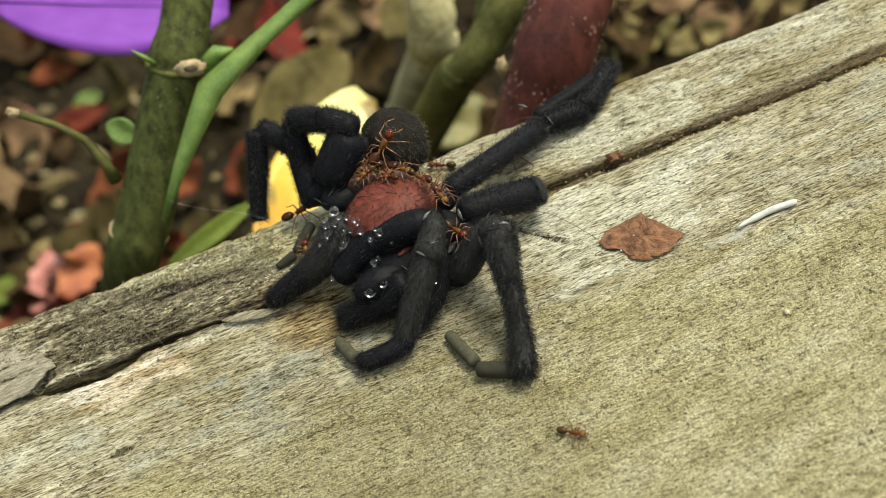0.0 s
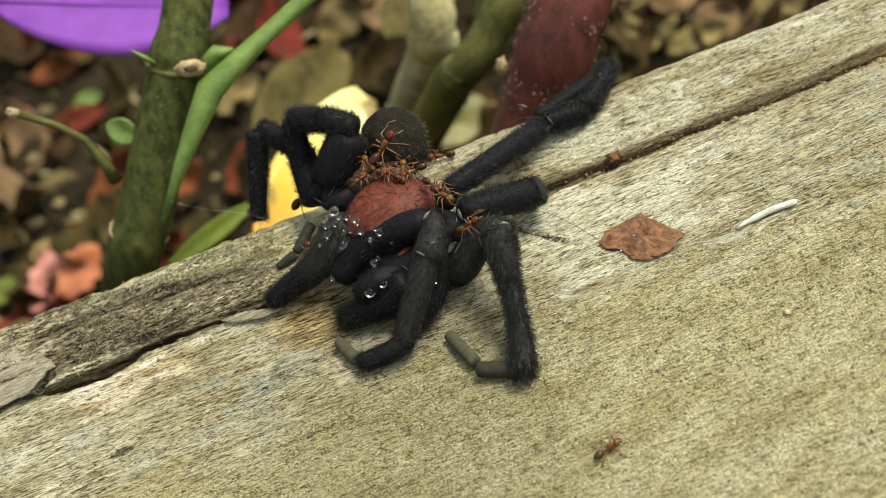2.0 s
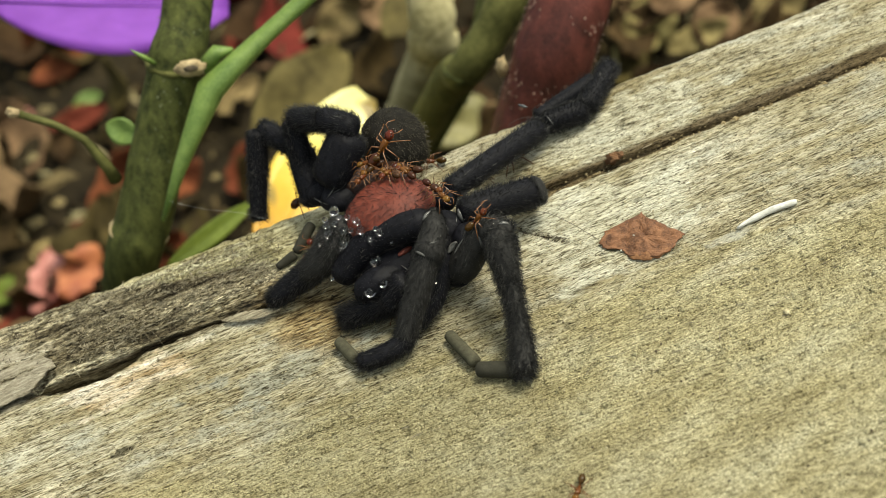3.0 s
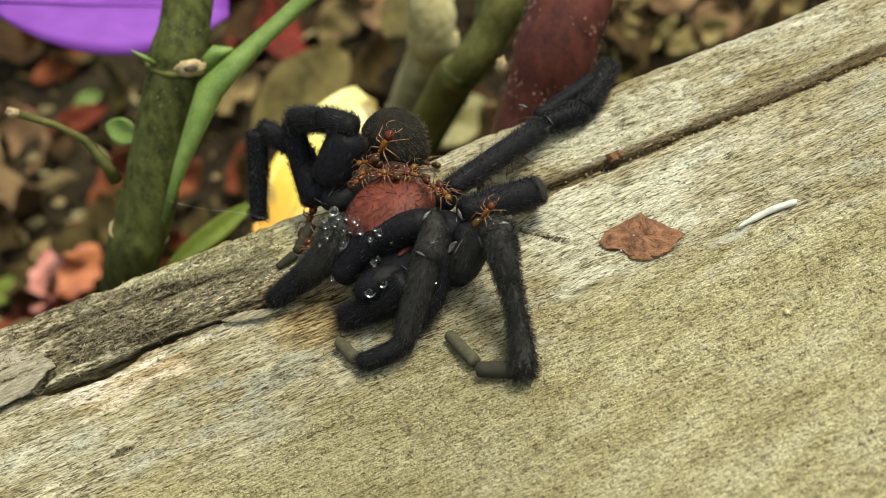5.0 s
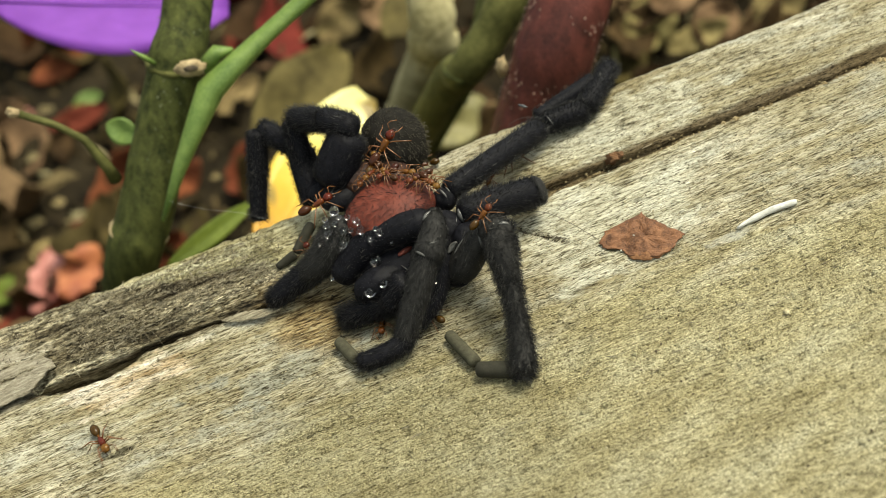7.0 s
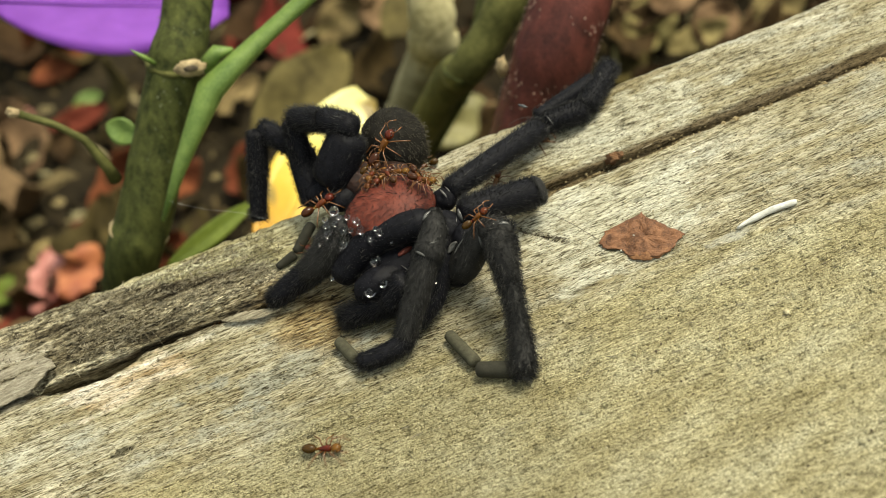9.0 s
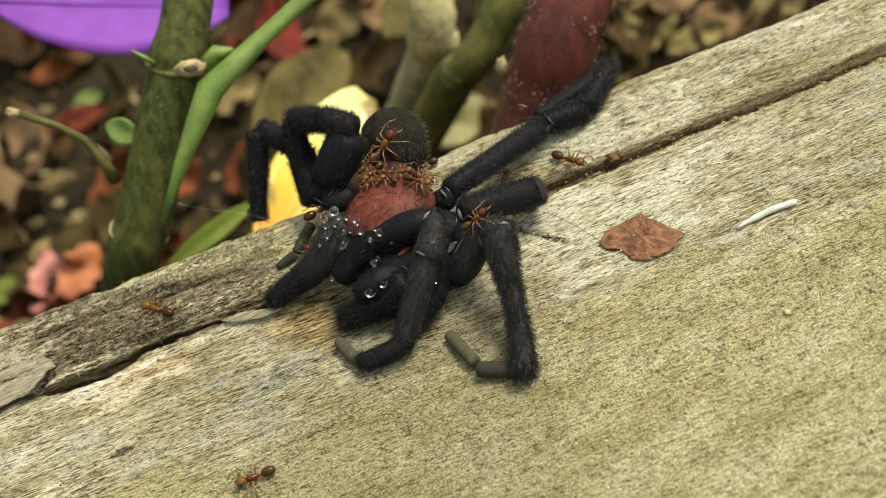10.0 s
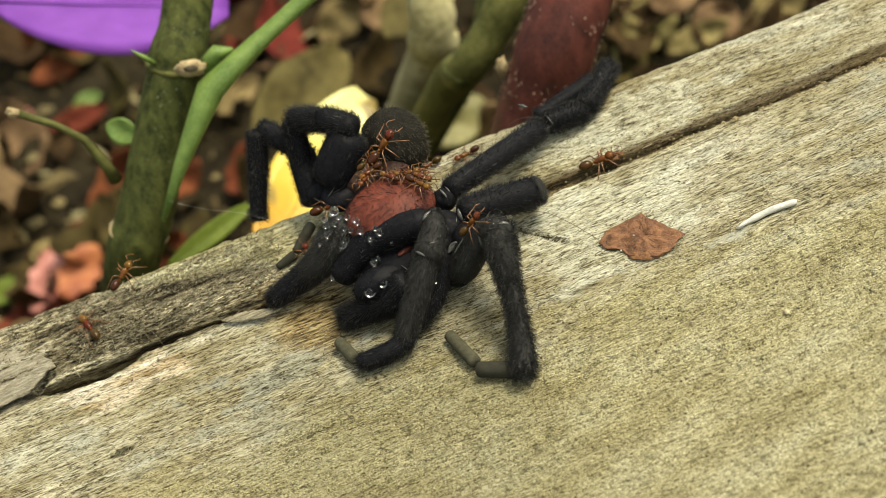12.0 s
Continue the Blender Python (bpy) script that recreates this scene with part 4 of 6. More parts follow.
def litter():
    rng = random.Random(21)
    kinds = []
    for k, (mat_, label) in enumerate(((LITTER_TAN, "dry tan leaf in the litter"), (LITTER_DARK, "dark rotting leaf in the litter, shade painted in"), (LITTER_RED, "rust-red leaf in the litter"),
                                       (LITTER_DARK, "dark rotting leaf in the litter, shade painted in"))):
        kinds.append([(leaf_mesh("dead_leaf", 0.021, 0.012, 0.5 + 0.3 * s, mat_, 0.25, 30 + k * 3 + s, 0.0004, 0.08), label) for s in range(2)])
    for i in range(296):
        u, v = rng.uniform(-130, 190), rng.uniform(28, 300)
        red = u < -5 + rng.uniform(-30, 30)
        pick = rng.choices((0, 1, 2, 3), (2, 3, 1.6 if red else 0.0, 2))[0]
        me, label = rng.choice(kinds[pick])
        ob = new("dead_leaf", me)
        ob.matrix_world = LOG @ pose(u * MM, v * MM, (-108.0 + rng.uniform(0, 3.5)) * MM, rng.uniform(-50, 50), rng.uniform(-40, 40), rng.uniform(0, 360)) @ Matrix.Scale(rng.uniform(0.5, 1.3), 4)
        tagged(ob, label, "leaf", "leaf litter")
    for i in range(50):
        u, v = rng.uniform(-150, 200), rng.uniform(26, 300)
        bm = tube(bmesh.new(), [(-0.012, 0, 0), (-0.004, 0.001, 0.0006), (0.005, -0.001, 0), (0.013, 0.001, 0.0004)], [0.0006, 0.0007, 0.0006, 0.0003], 8)
        me = bpy.data.meshes.new("twig")
        bm.to_mesh(me)
        bm.free()
        me.materials.append(LITTER_TAN if rng.random() < 0.4 else LITTER_DARK)
        ob = new("twig", me)
        ob.matrix_world = LOG @ pose(u * MM, v * MM, -107 * MM, rng.uniform(-8, 8), rng.uniform(-12, 12), rng.uniform(0, 360))
        tagged(ob, "thin dry twig on the soil", "twig", "twigs in the litter")


litter()

# ---- small things on the log ----
def fragment():
    """The torn, crumpled brown leaf piece: a blade, its folded lower lobe, its veins and white specks."""
    c = Vector((25.75, -11.52, 0.14))
    ends = [Vector(q) - c for q in ((20.13, -9.85, 0.3), (21.78, -8.28, 0.3), (24.92, -8.06, 0.3), (26.6, -7.95, 0.3), (27.37, -7.35, 0.3), (27.80, -8.90, 0.3), (29.38, -11.27, 0.3), (31.10, -13.86, 0.3), (29.6, -14.6, 0.3), (28.85, -15.37, 0.3),
                                    (26.45, -15.74, 0.3), (24.88, -14.77, 0.3), (22.90, -13.74, 0.3), (22.62, -12.39, 0.3), (20.67, -11.23, 0.3))]

    def height(x, y):
        q = Vector((x, y, 0))
        crease = abs(x * 0.35 + y * 0.94 - 0.4)
        ridged = 0.5 - abs(noise.noise(q * 0.9 + Vector((3, 1, 2)))) - 0.5 * abs(noise.noise(q * 2.1))
        return 0.28 * math.exp(-(crease / 0.35) ** 2) - 0.34 * math.exp(-((x + 2.1 - 0.5 * y) / 0.3) ** 2) + 0.55 * ridged + 0.5 * noise.noise(q * 0.45 + Vector((0, 0, 2))) + 0.16 * noise.noise(q * 4.3)

    outline = []
    for a, b in zip(ends, ends[1:] + ends[:1]):
        for k in range(6):
            q = a.lerp(b, k / 6)
            outline.append(q * (1 + 0.07 * noise.noise(q * 1.7) + 0.03 * noise.noise(q * 5.1)))
    bm = bmesh.new()
    rings = []
    n = len(outline)
    for s in (1.0, 0.95, 0.89, 0.82, 0.74, 0.66, 0.58, 0.5, 0.42, 0.34, 0.26, 0.18, 0.1):
        rings.append([bm.verts.new(Vector((p.x * s, p.y * s, height(p.x * s, p.y * s) * (1 - 0.55 * s ** 8))) * MM) for p in outline])
    mid = bm.verts.new((0, 0, height(0, 0) * MM))
    for r0, r1 in zip(rings, rings[1:]):
        for k in range(n):
            bm.faces.new((r0[k], r0[(k + 1) % n], r1[(k + 1) % n], r1[k]))
    for k in range(n):
        bm.faces.new((rings[-1][k], rings[-1][(k + 1) % n], mid))
    me = bpy.data.meshes.new("leaf_fragment")
    bm.to_mesh(me)
    bm.free()
    me.materials.append(LEAF_BROWN)
    me.shade_smooth()
    thing = new("leaf_fragment", me)
    sol = thing.modifiers.new("thickness", "SOLIDIFY")
    sol.thickness = 0.0002
    thing.matrix_world = LOG @ Matrix.Translation(c * MM)
    for ax, ay, bx, by, r in ((-4.9, 1.2, 4.6, -1.7, 0.085), (-1.2, 0.1, 1.2, 3.1, 0.05), (1.0, -0.55, 2.6, 1.6, 0.045), (-0.6, -0.1, -0.2, -3.4, 0.05), (1.8, -0.8, 2.4, -3.4, 0.045), (-3.0, 0.6, -2.4, 2.6, 0.045)):
        line = [(ax + (bx - ax) * k / 10, ay + (by - ay) * k / 10) for k in range(11)]
        part("vein", tube(bmesh.new(), [Vector((x, y, height(x, y) + 0.03)) * MM for x, y in line], [r * MM * (1.1 - 0.06 * k) for k in range(11)], 6), LEAF_EDGE, thing)
    # the lower lobe is folded over and paler
    lobe = bmesh.new()
    rows = []
    for k in range(17):
        t = k / 16
        x = -2.9 + 5.6 * t
        y0 = -1.95 - 1.15 * t + 0.25 * noise.noise(Vector((t * 7, 0, 1)))
        deep = (0.35 + 1.35 * math.sin(math.pi * (0.12 + 0.8 * t))) * (1 + 0.25 * noise.noise(Vector((t * 9, 4, 0))))
        rows.append([lobe.verts.new(Vector((x + 0.15 * f, y0 - deep * f, max(height(x, y0) * (1 - f), -0.2) + 0.16 * math.sin(math.pi * f) + 0.05)) * MM) for f in (0, 0.2, 0.4, 0.6, 0.8, 1.0)])
    for r0, r1 in zip(rows, rows[1:]):
        for k in range(5):
            lobe.faces.new((r0[k], r0[k + 1], r1[k + 1], r1[k]))
    fold = part("folded_lobe", lobe, LEAF_EDGE, thing, "paler folded edge of the leaf")
    fold.modifiers.new("thickness", "SOLIDIFY").thickness = 0.00015
    for x, y, r in ((-0.9, 0.45, 0.2), (-3.6, 0.5, 0.14), (-4.6, 0.9, 0.12), (-3.4, -0.9, 0.15), (-2.6, -1.5, 0.09), (1.1, 0.8, 0.07), (2.6, -0.9, 0.06), (0.3, 1.6, 0.06), (-1.9, 1.3, 0.06)):
        part("white_speck", ball(bmesh.new(), Vector((x, y, height(x, y) + 0.05)) * MM, (r * MM, r * MM, r * MM), 6, 8), BONE, thing)
    return tagged(thing, "crumpled red-brown leaf fragment on the wood", "leaf")


fragment()


def quill():
    a, b = Vector((37.75, -16.37, 0.40)) * MM, Vector((46.62, -16.05, 0.60)) * MM
    c = (a + b) / 2
    pts = [a.lerp(b, i / 12) - c + Vector((0, 0.0004 * math.sin(math.pi * i / 12), 0.00006 * math.sin(i))) for i in range(13)]
    rad = [0.00018 + 0.00027 * min(1, i / 4) * (1 + 0.12 * math.sin(i * 1.9)) for i in range(12)] + [0.0003]
    bm = tube(bmesh.new(), pts, rad, 12)
    me = bpy.data.meshes.new("white_stick")
    bm.to_mesh(me)
    bm.free()
    me.materials.append(BONE)
    me.shade_smooth()
    ob = new("white_stick", me)
    ob.matrix_world = LOG @ Matrix.Translation(c)
    return tagged(ob, "chalky white curved dropping on the wood", "dropping")


quill()


def flake(name, a, b, width, label, seed):
    """A loose splinter of wood lying along the grain."""
    rng = random.Random(seed)
    a, b = Vector(a) * MM, Vector(b) * MM
    c = (a + b) / 2
    n = 22
    pts = [a.lerp(b, i / n) + Vector((0, rng.uniform(-1, 1) * width * 0.05, rng.uniform(0, 1) * width * 0.05)) for i in range(n + 1)]
    rad = [width * 0.5 * (0.08 + math.sin(math.pi * (i + 0.3) / (n + 0.6)) ** 0.8 * rng.uniform(0.75, 1.0)) for i in range(n + 1)]
    bm = tube(bmesh.new(), pts, rad, 10, 0.3)
    me = bpy.data.meshes.new(name)
    bm.to_mesh(me)
    bm.free()
    me.materials.append(SPLINTER)
    ob = new(name, me)
    ob.matrix_world = LOG
    return tagged(ob, label, "splinter")


def slab():
    """The bleached, torn end of the split layer, lifted off the log."""
    c = Vector((-62.65, 6.17, 1.60))
    ends = [Vector(q) - c for q in ((-71.76, 3.67, 1.20), (-66.64, 2.67, 1.30), (-62.18, 2.79, 1.60), (-61.00, 3.22, 1.80), (-59.95, 4.03, 2.00), (-58.72, 4.76, 2.20), (-57.60, 5.13, 2.10), (-58.16, 6.97, 1.70), (-60.49, 9.50, 1.30), (-64.04, 11.64, 1.10), (-71.02, 13.43, 1.00))]
    outline = []
    for a, b in zip(ends, ends[1:] + ends[:1]):
        for k in range(5):
            q = a.lerp(b, k / 5)
            outline.append(q + Vector((0.25 * noise.noise(q * 2.1), 0.25 * noise.noise(q * 1.7 + Vector((5, 0, 0))), 0)))
    bm = bmesh.new()
    rings = [[bm.verts.new(Vector((p.x - 0.5, p.y + 1.6, p.z - 2.2)) * MM) for p in outline]]
    for s in (1.0, 0.96, 0.88, 0.78, 0.66, 0.52, 0.38, 0.22):
        ring = []
        for p in outline:
            q = p * s
            z = q.z + 0.3 * (1 - s) + 0.35 * noise.noise(Vector((q.x * 0.35, q.y * 1.1, 1))) + 0.22 * noise.noise(Vector((q.x * 0.8, q.y * 3.0, 4))) - (0.12 if s == 1.0 else 0)
            ring.append(bm.verts.new(Vector((q.x, q.y, z)) * MM))
        rings.append(ring)
    n = len(outline)
    for r0, r1 in zip(rings, rings[1:]):
        for k in range(n):
            bm.faces.new((r0[k], r0[(k + 1) % n], r1[(k + 1) % n], r1[k]))
    mid = bm.verts.new((0, 0, 0.0003))
    for k in range(n):
        bm.faces.new((rings[-1][k], rings[-1][(k + 1) % n], mid))
    bmesh.ops.translate(bm, verts=bm.verts, vec=c * MM)
    me = bpy.data.meshes.new("wood_slab")
    bm.to_mesh(me)
    bm.free()
    me.materials.append(BLEACHED)
    ob = new("wood_slab", me)
    ob.matrix_world = LOG
    return tagged(ob, "bleached torn slab of wood at the end of the split", "splinter")


slab()


def lump_on_log(name, place, axes, material, label, category, rough=0.5):
    """A small uneven lump lying on the face of the log."""
    me = bpy.data.meshes.new(name)
    bm = ball(bmesh.new(), (0, 0, 0), [a * MM for a in axes], 10, 14, rough)
    bm.to_mesh(me)
    bm.free()
    me.materials.append(material)
    me.shade_smooth()
    ob = new(name, me)
    ob.matrix_world = LOG @ Matrix.Translation(Vector(place) * MM)
    return tagged(ob, label, category)


lump_on_log("pale_crumb", (37.46, -31.51, 0.25), (0.36, 0.42, 0.25), GRIT, "small pale crumb on the wood", "crumb")
lump_on_log("frass_clod", (27.70, 4.01, -0.20), (0.95, 0.8, 0.7), CLOD, "red-brown clod of frass in the split", "clod", 0.9)
lump_on_log("frass_clod", (28.90, 4.11, -0.20), (0.5, 0.45, 0.4), CLOD, "red-brown clod of frass in the split", "clod", 0.9)
flake("wood_splinter", (-33.0, 2.45, 0.65), (-24.6, 0.05, 1.05), 0.0017, "pale wood splinter beside the split", 1)


# ---- the spider ----
BASE = Vector((-5.94, -1.27, 0.00)) * MM
spider = new("spider")
spider.matrix_world = LOG @ Matrix.Translation(BASE)
tagged(spider, "dead black hairy spider with a brick-red shield, lying on the log", "spider")


def on_spider(p):
    return Vector(p) * MM - BASE


def limb_hairs(holder, pts, radii, count, length, width, lean, material):
    rng = random
    roots, lens = [], []
    n = len(pts)
    for _ in range(count):
        s = rng.uniform(0.5, n - 1.5)
        i = int(s)
        f = s - i
        p = pts[i].lerp(pts[i + 1], f)
        r = radii[i] + (radii[i + 1] - radii[i]) * f
        d = (pts[i + 1] - pts[i]).normalized()
        a, b = frame_of(d)
        ang = rng.uniform(0, math.tau)
        o = a * math.cos(ang) + b * math.sin(ang)
        roots.append((p + o * r * 0.97, o, d))
        lens.append(length * rng.uniform(0.45, 1.25))
    ob = new("hairs", hair_mesh(roots, lens, width, lean, material))
    ob.parent = holder
    return tagged(ob, kind="stuff")


def bristle_coat(holder, pts, radii, pale):
    """Sparse long bristles standing off a limb, and pale hairs lying along it."""
    long = sum((q - p).length for p, q in zip(pts, pts[1:])) / MM
    limb_hairs(holder, pts, radii, int(long * 44), 0.8 * MM, 0.030 * MM, 0.7, HAIR)
    limb_hairs(holder, pts, radii, int(long * pale), 1.25 * MM, 0.024 * MM, 3.2, HAIR_PALE)


def segment(name, a, b, r0, r1, material=None, bulge=0.08, hairs=500, length=0.75, hair=None, label="", sag=0.0, lean=0.4, flat=1.0):
    """One limb segment with its coat of hairs."""
    a, b = on_spider(a), on_spider(b)
    d = (b - a).normalized()
    pts, radii = limb_line(a - d * r0 * MM * 0.58, b + d * r1 * MM * 0.58, r0 * MM, r1 * MM, bulge, 15, sag * MM)
    radii = [r * (1 + 0.05 * noise.noise(p * 500)) for p, r in zip(pts, radii)]
    ob = part(name, tube(bmesh.new(), pts, radii, 20, flat), material or BLACK, spider, label)
    if hairs and material is CHARCOAL:
        limb_hairs(ob, pts, radii, int(hairs * 0.22), length * 1.5 * MM, 0.022 * MM, 2.2, HAIR_GREY)
    if hairs > 300:
        bristle_coat(ob, pts, radii, 7 if material is CHARCOAL else 2)
        limb_hairs(ob, pts, radii, 7, 0.10 * MM, 0.05 * MM, 0.0, BONE)
    if hairs:
        limb_hairs(ob, pts, radii, int(hairs * 2.2), length * 1.25 * MM, 0.034 * MM, lean, hair or HAIR)
    return ob


def limb(name, joints, radii, material, hairs=600, length=0.6, label="", hair=None):
    """A bent, tapering limb segment through several points, with its coat of hairs."""
    k = [on_spider(p) for p in joints]
    n = len(k) - 1
    pts, rad = [], []
    for i in range(n * 6 + 1):
        s = min(i / 6, n - 1e-6)
        j, f = int(s), s - int(s)
        p0, p1, p2, p3 = k[max(j - 1, 0)], k[j], k[j + 1], k[min(j + 2, n)]
        p = 0.5 * (2 * p1 + (p2 - p0) * f + (2 * p0 - 5 * p1 + 4 * p2 - p3) * f * f + (3 * p1 - p0 - 3 * p2 + p3) * f ** 3)
        pts.append(p)
        rad.append((radii[j] + (radii[j + 1] - radii[j]) * f * f * (3 - 2 * f)) * MM * (1 + 0.05 * noise.noise(p * 500)))
    for end, nxt, r in ((0, 1, rad[0]), (-1, -2, rad[-1])):
        d = (pts[end] - pts[nxt]).normalized()
        cap = [(pts[end] + d * r * 0.85 * math.sin(a), r * math.cos(a)) for a in (0.45, 0.85, 1.2, 1.45)]
        if end == 0:
            pts, rad = [c[0] for c in reversed(cap)] + pts, [c[1] for c in reversed(cap)] + rad
        else:
            pts, rad = pts + [c[0] for c in cap], rad + [c[1] for c in cap]
    ob = part(name, tube(bmesh.new(), pts, rad, 20), material, spider, label)
    if hairs:
        limb_hairs(ob, pts, rad, int(hairs * 2.2), length * 1.25 * MM, 0.034 * MM, 0.45, hair or HAIR)
        limb_hairs(ob, pts, rad, int(hairs * (0.45 if material is CHARCOAL else 0.14)), length * 1.5 * MM, 0.020 * MM, 2.4, HAIR_GREY)
        bristle_coat(ob, pts, rad, 9 if material is CHARCOAL else 2.5)
        limb_hairs(ob, pts, rad, 8, 0.10 * MM, 0.05 * MM, 0.0, BONE)
    return ob


def lump(name, c, axes, material, label="", hairs=0, length=0.6, hair=None, rough=0.08, spin=0.0, tip=0.0, lean=0.5, cols=28, rows=18):
    """A rounded body part with its coat of hairs."""
    c = on_spider(c)
    turn = (Matrix.Rotation(radians(spin), 3, "Z") @ Matrix.Rotation(radians(tip), 3, "X"))
    ob = part(name, ball(bmesh.new(), c, [x * MM for x in axes], rows, cols, rough, turn), material, spider, label)
    if hairs:
        roots, lens = [], []
        for _ in range(hairs):
            d = Vector((random.gauss(0, 1), random.gauss(0, 1), random.gauss(0, 1))).normalized()
            p = c + turn @ Vector([d[i] * axes[i] * MM * 0.98 for i in range(3)])
            nrm = (turn @ Vector([d[i] / axes[i] for i in range(3)])).normalized()
            along = (Vector((0.2, -1, 0.2)) - nrm * nrm.dot(Vector((0.2, -1, 0.2)))).normalized()
            roots.append((p, nrm, along))
            lens.append(length * MM * random.uniform(0.4, 1.3))
        h = new("hairs", hair_mesh(roots, lens, 0.03 * MM, lean, hair or HAIR))
        h.parent = ob
        tagged(h, kind="stuff")
    return ob


def shield():
    """The domed red carapace with its middle pit and radiating grooves."""
    c = on_spider((-4.96, 2.57, 8.80))
    ax, ay, az = 6.6, 5.6, 3.4
    bm = bmesh.new()
    rings = []
    for i in range(1, 21):
        th = math.pi * 0.62 * i / 20
        ring = []
        for k in range(60):
            ph = math.tau * k / 60
            s = 1.0 - 0.022 * (math.cos(ph * 8) > 0.86) * math.sin(th) ** 2 - 0.03 * math.exp(-((th - 0.1) / 0.12) ** 2)
            d = Vector((math.sin(th) * math.cos(ph) * ax, math.sin(th) * math.sin(ph) * ay * (1 - 0.10 * math.cos(ph) ** 2), (math.cos(th)) * az))
            ring.append(bm.verts.new(c + d * s * MM))
        rings.append(ring)
    top = bm.verts.new(c + Vector((0, 0, az * 0.93)) * MM)
    for k in range(60):
        bm.faces.new((top, rings[0][k], rings[0][(k + 1) % 60]))
    for r0, r1 in zip(rings, rings[1:]):
        for k in range(60):
            bm.faces.new((r0[k], r1[k], r1[(k + 1) % 60], r0[(k + 1) % 60]))
    bm.faces.new(rings[-1])
    ob = part("carapace", bm, RED, spider, "domed brick-red shield with dark bristles")
    roots, lens = [], []
    for _ in range(1500):
        ph, th = random.uniform(0, math.tau), math.acos(random.uniform(0.1, 1))
        d = Vector((math.sin(th) * math.cos(ph) * ax, math.sin(th) * math.sin(ph) * ay * (1 - 0.10 * math.cos(ph) ** 2), math.cos(th) * az))
        nrm = Vector((d.x / ax ** 2, d.y / ay ** 2, d.z / az ** 2)).normalized()
        along = Vector((d.x - 2.3, d.y - 0.4, 0)).normalized()
        along = (along - nrm * along.dot(nrm)).normalized() if random.random() < 0.85 else Vector((0, 0, 1))
        roots.append((c + d * MM * 0.99, nrm, along))
        lens.append(random.uniform(0.3, 0.85) * MM)
    h = new("hairs", hair_mesh(roots, lens, 0.024 * MM, 1.3, HAIR))
    h.parent = ob
    tagged(h, kind="stuff")


shield()
lump("abdomen", (-0.83, 16.29, 6.80), (4.9, 5.2, 5.3), ABDOMEN, "shrunken dusky brown abdomen, softly hairy", 1500, 0.95, HAIR_GOLD, 0.10, cols=40, rows=26)
lump("waist", (-2.55, 9.93, 6.50), (2.6, 3.4, 2.4), RAW, "", 200, 0.4)
lump("underbody", (-5.53, -2.20, 4.20), (6.6, 5.4, 3.4), BLACK, "black underside between the legs", 300, 0.5)
lump("underbody", (0.63, -4.95, 3.60), (3.0, 5.0, 3.0), BLACK, "", 150, 0.5)
lump("jaw", (-9.89, -5.65, 5.20), (3.9, 2.3, 2.3), BLACK, "black jaw wet with drops", 260, 0.5, spin=8)
limb("femur", ((-13.95, -1.41, 5.00), (-10.00, -0.84, 7.60), (-5.73, -1.52, 9.20), (-1.74, -2.54, 9.80)), (2.0, 2.25, 2.15, 2.2), BLACK, 160, 0.35, "smooth blue-black thigh")
limb("patella", ((0.48, -2.46, 10.60), (-0.35, -4.74, 10.20), (-2.12, -7.30, 9.00)), (1.0, 1.75, 2.15), CHARCOAL, 420, 0.5)
limb("tibia", ((-2.69, -7.60, 8.70), (-4.76, -9.72, 7.00), (-7.19, -11.94, 4.60), (-9.22, -13.91, 2.60)), (1.75, 1.85, 1.75, 1.45), CHARCOAL, 700, 0.5)
limb("tibia", ((0.21, -4.66, 7.00), (-1.73, -7.76, 5.20), (-3.76, -9.83, 3.00), (-6.40, -11.60, 1.60)), (1.6, 1.7, 1.6, 1.1), BLACK, 500, 0.5)
limb("metatarsus", ((-9.71, -14.41, 2.10), (-12.86, -14.84, 1.80), (-15.62, -14.45, 1.50)), (1.4, 1.4, 1.3), BLACK, 420, 0.35)
segment("tarsus", (-16.87, -13.01, 1.20), (-18.10, -9.35, 0.95), 0.90, 0.78, OLIVE_PAD, 0.05, 0, 0.2, HAIR_GOLD, "olive brush-padded foot")
# foremost leg with the bent foot
limb("femur", ((-0.51, -6.69, 2.60), (1.55, -8.08, 4.80), (4.83, -8.12, 8.40), (6.57, -7.97, 9.40)), (2.0, 2.35, 2.0, 1.6), CHARCOAL, 420, 0.4)
limb("patella", ((6.10, -9.03, 10.40), (7.32, -9.49, 10.80), (8.23, -10.09, 10.80)), (1.5, 1.65, 1.4), CHARCOAL, 260, 0.5)
limb("tibia", ((7.10, -10.67, 10.20), (6.71, -12.57, 9.20), (6.15, -15.36, 7.40)), (2.1, 2.1, 1.55), CHARCOAL, 800, 0.6)
limb("metatarsus", ((6.07, -16.03, 7.00), (5.51, -18.80, 5.20), (4.64, -21.98, 3.40), (3.56, -25.24, 1.90)), (1.45, 1.3, 1.5, 1.75), CHARCOAL, 900, 0.8)
segment("tarsus", (3.58, -25.31, 1.30), (-1.69, -22.54, 1.20), 1.15, 1.05, TARSUS_OLIVE, 0.05, 0)
segment("claw_pad", (-1.98, -20.91, 1.05), (-3.73, -15.31, 0.90), 0.88, 0.78, OLIVE_PAD, 0.08, 0, 0.2, HAIR_GOLD, "olive brush-padded foot")
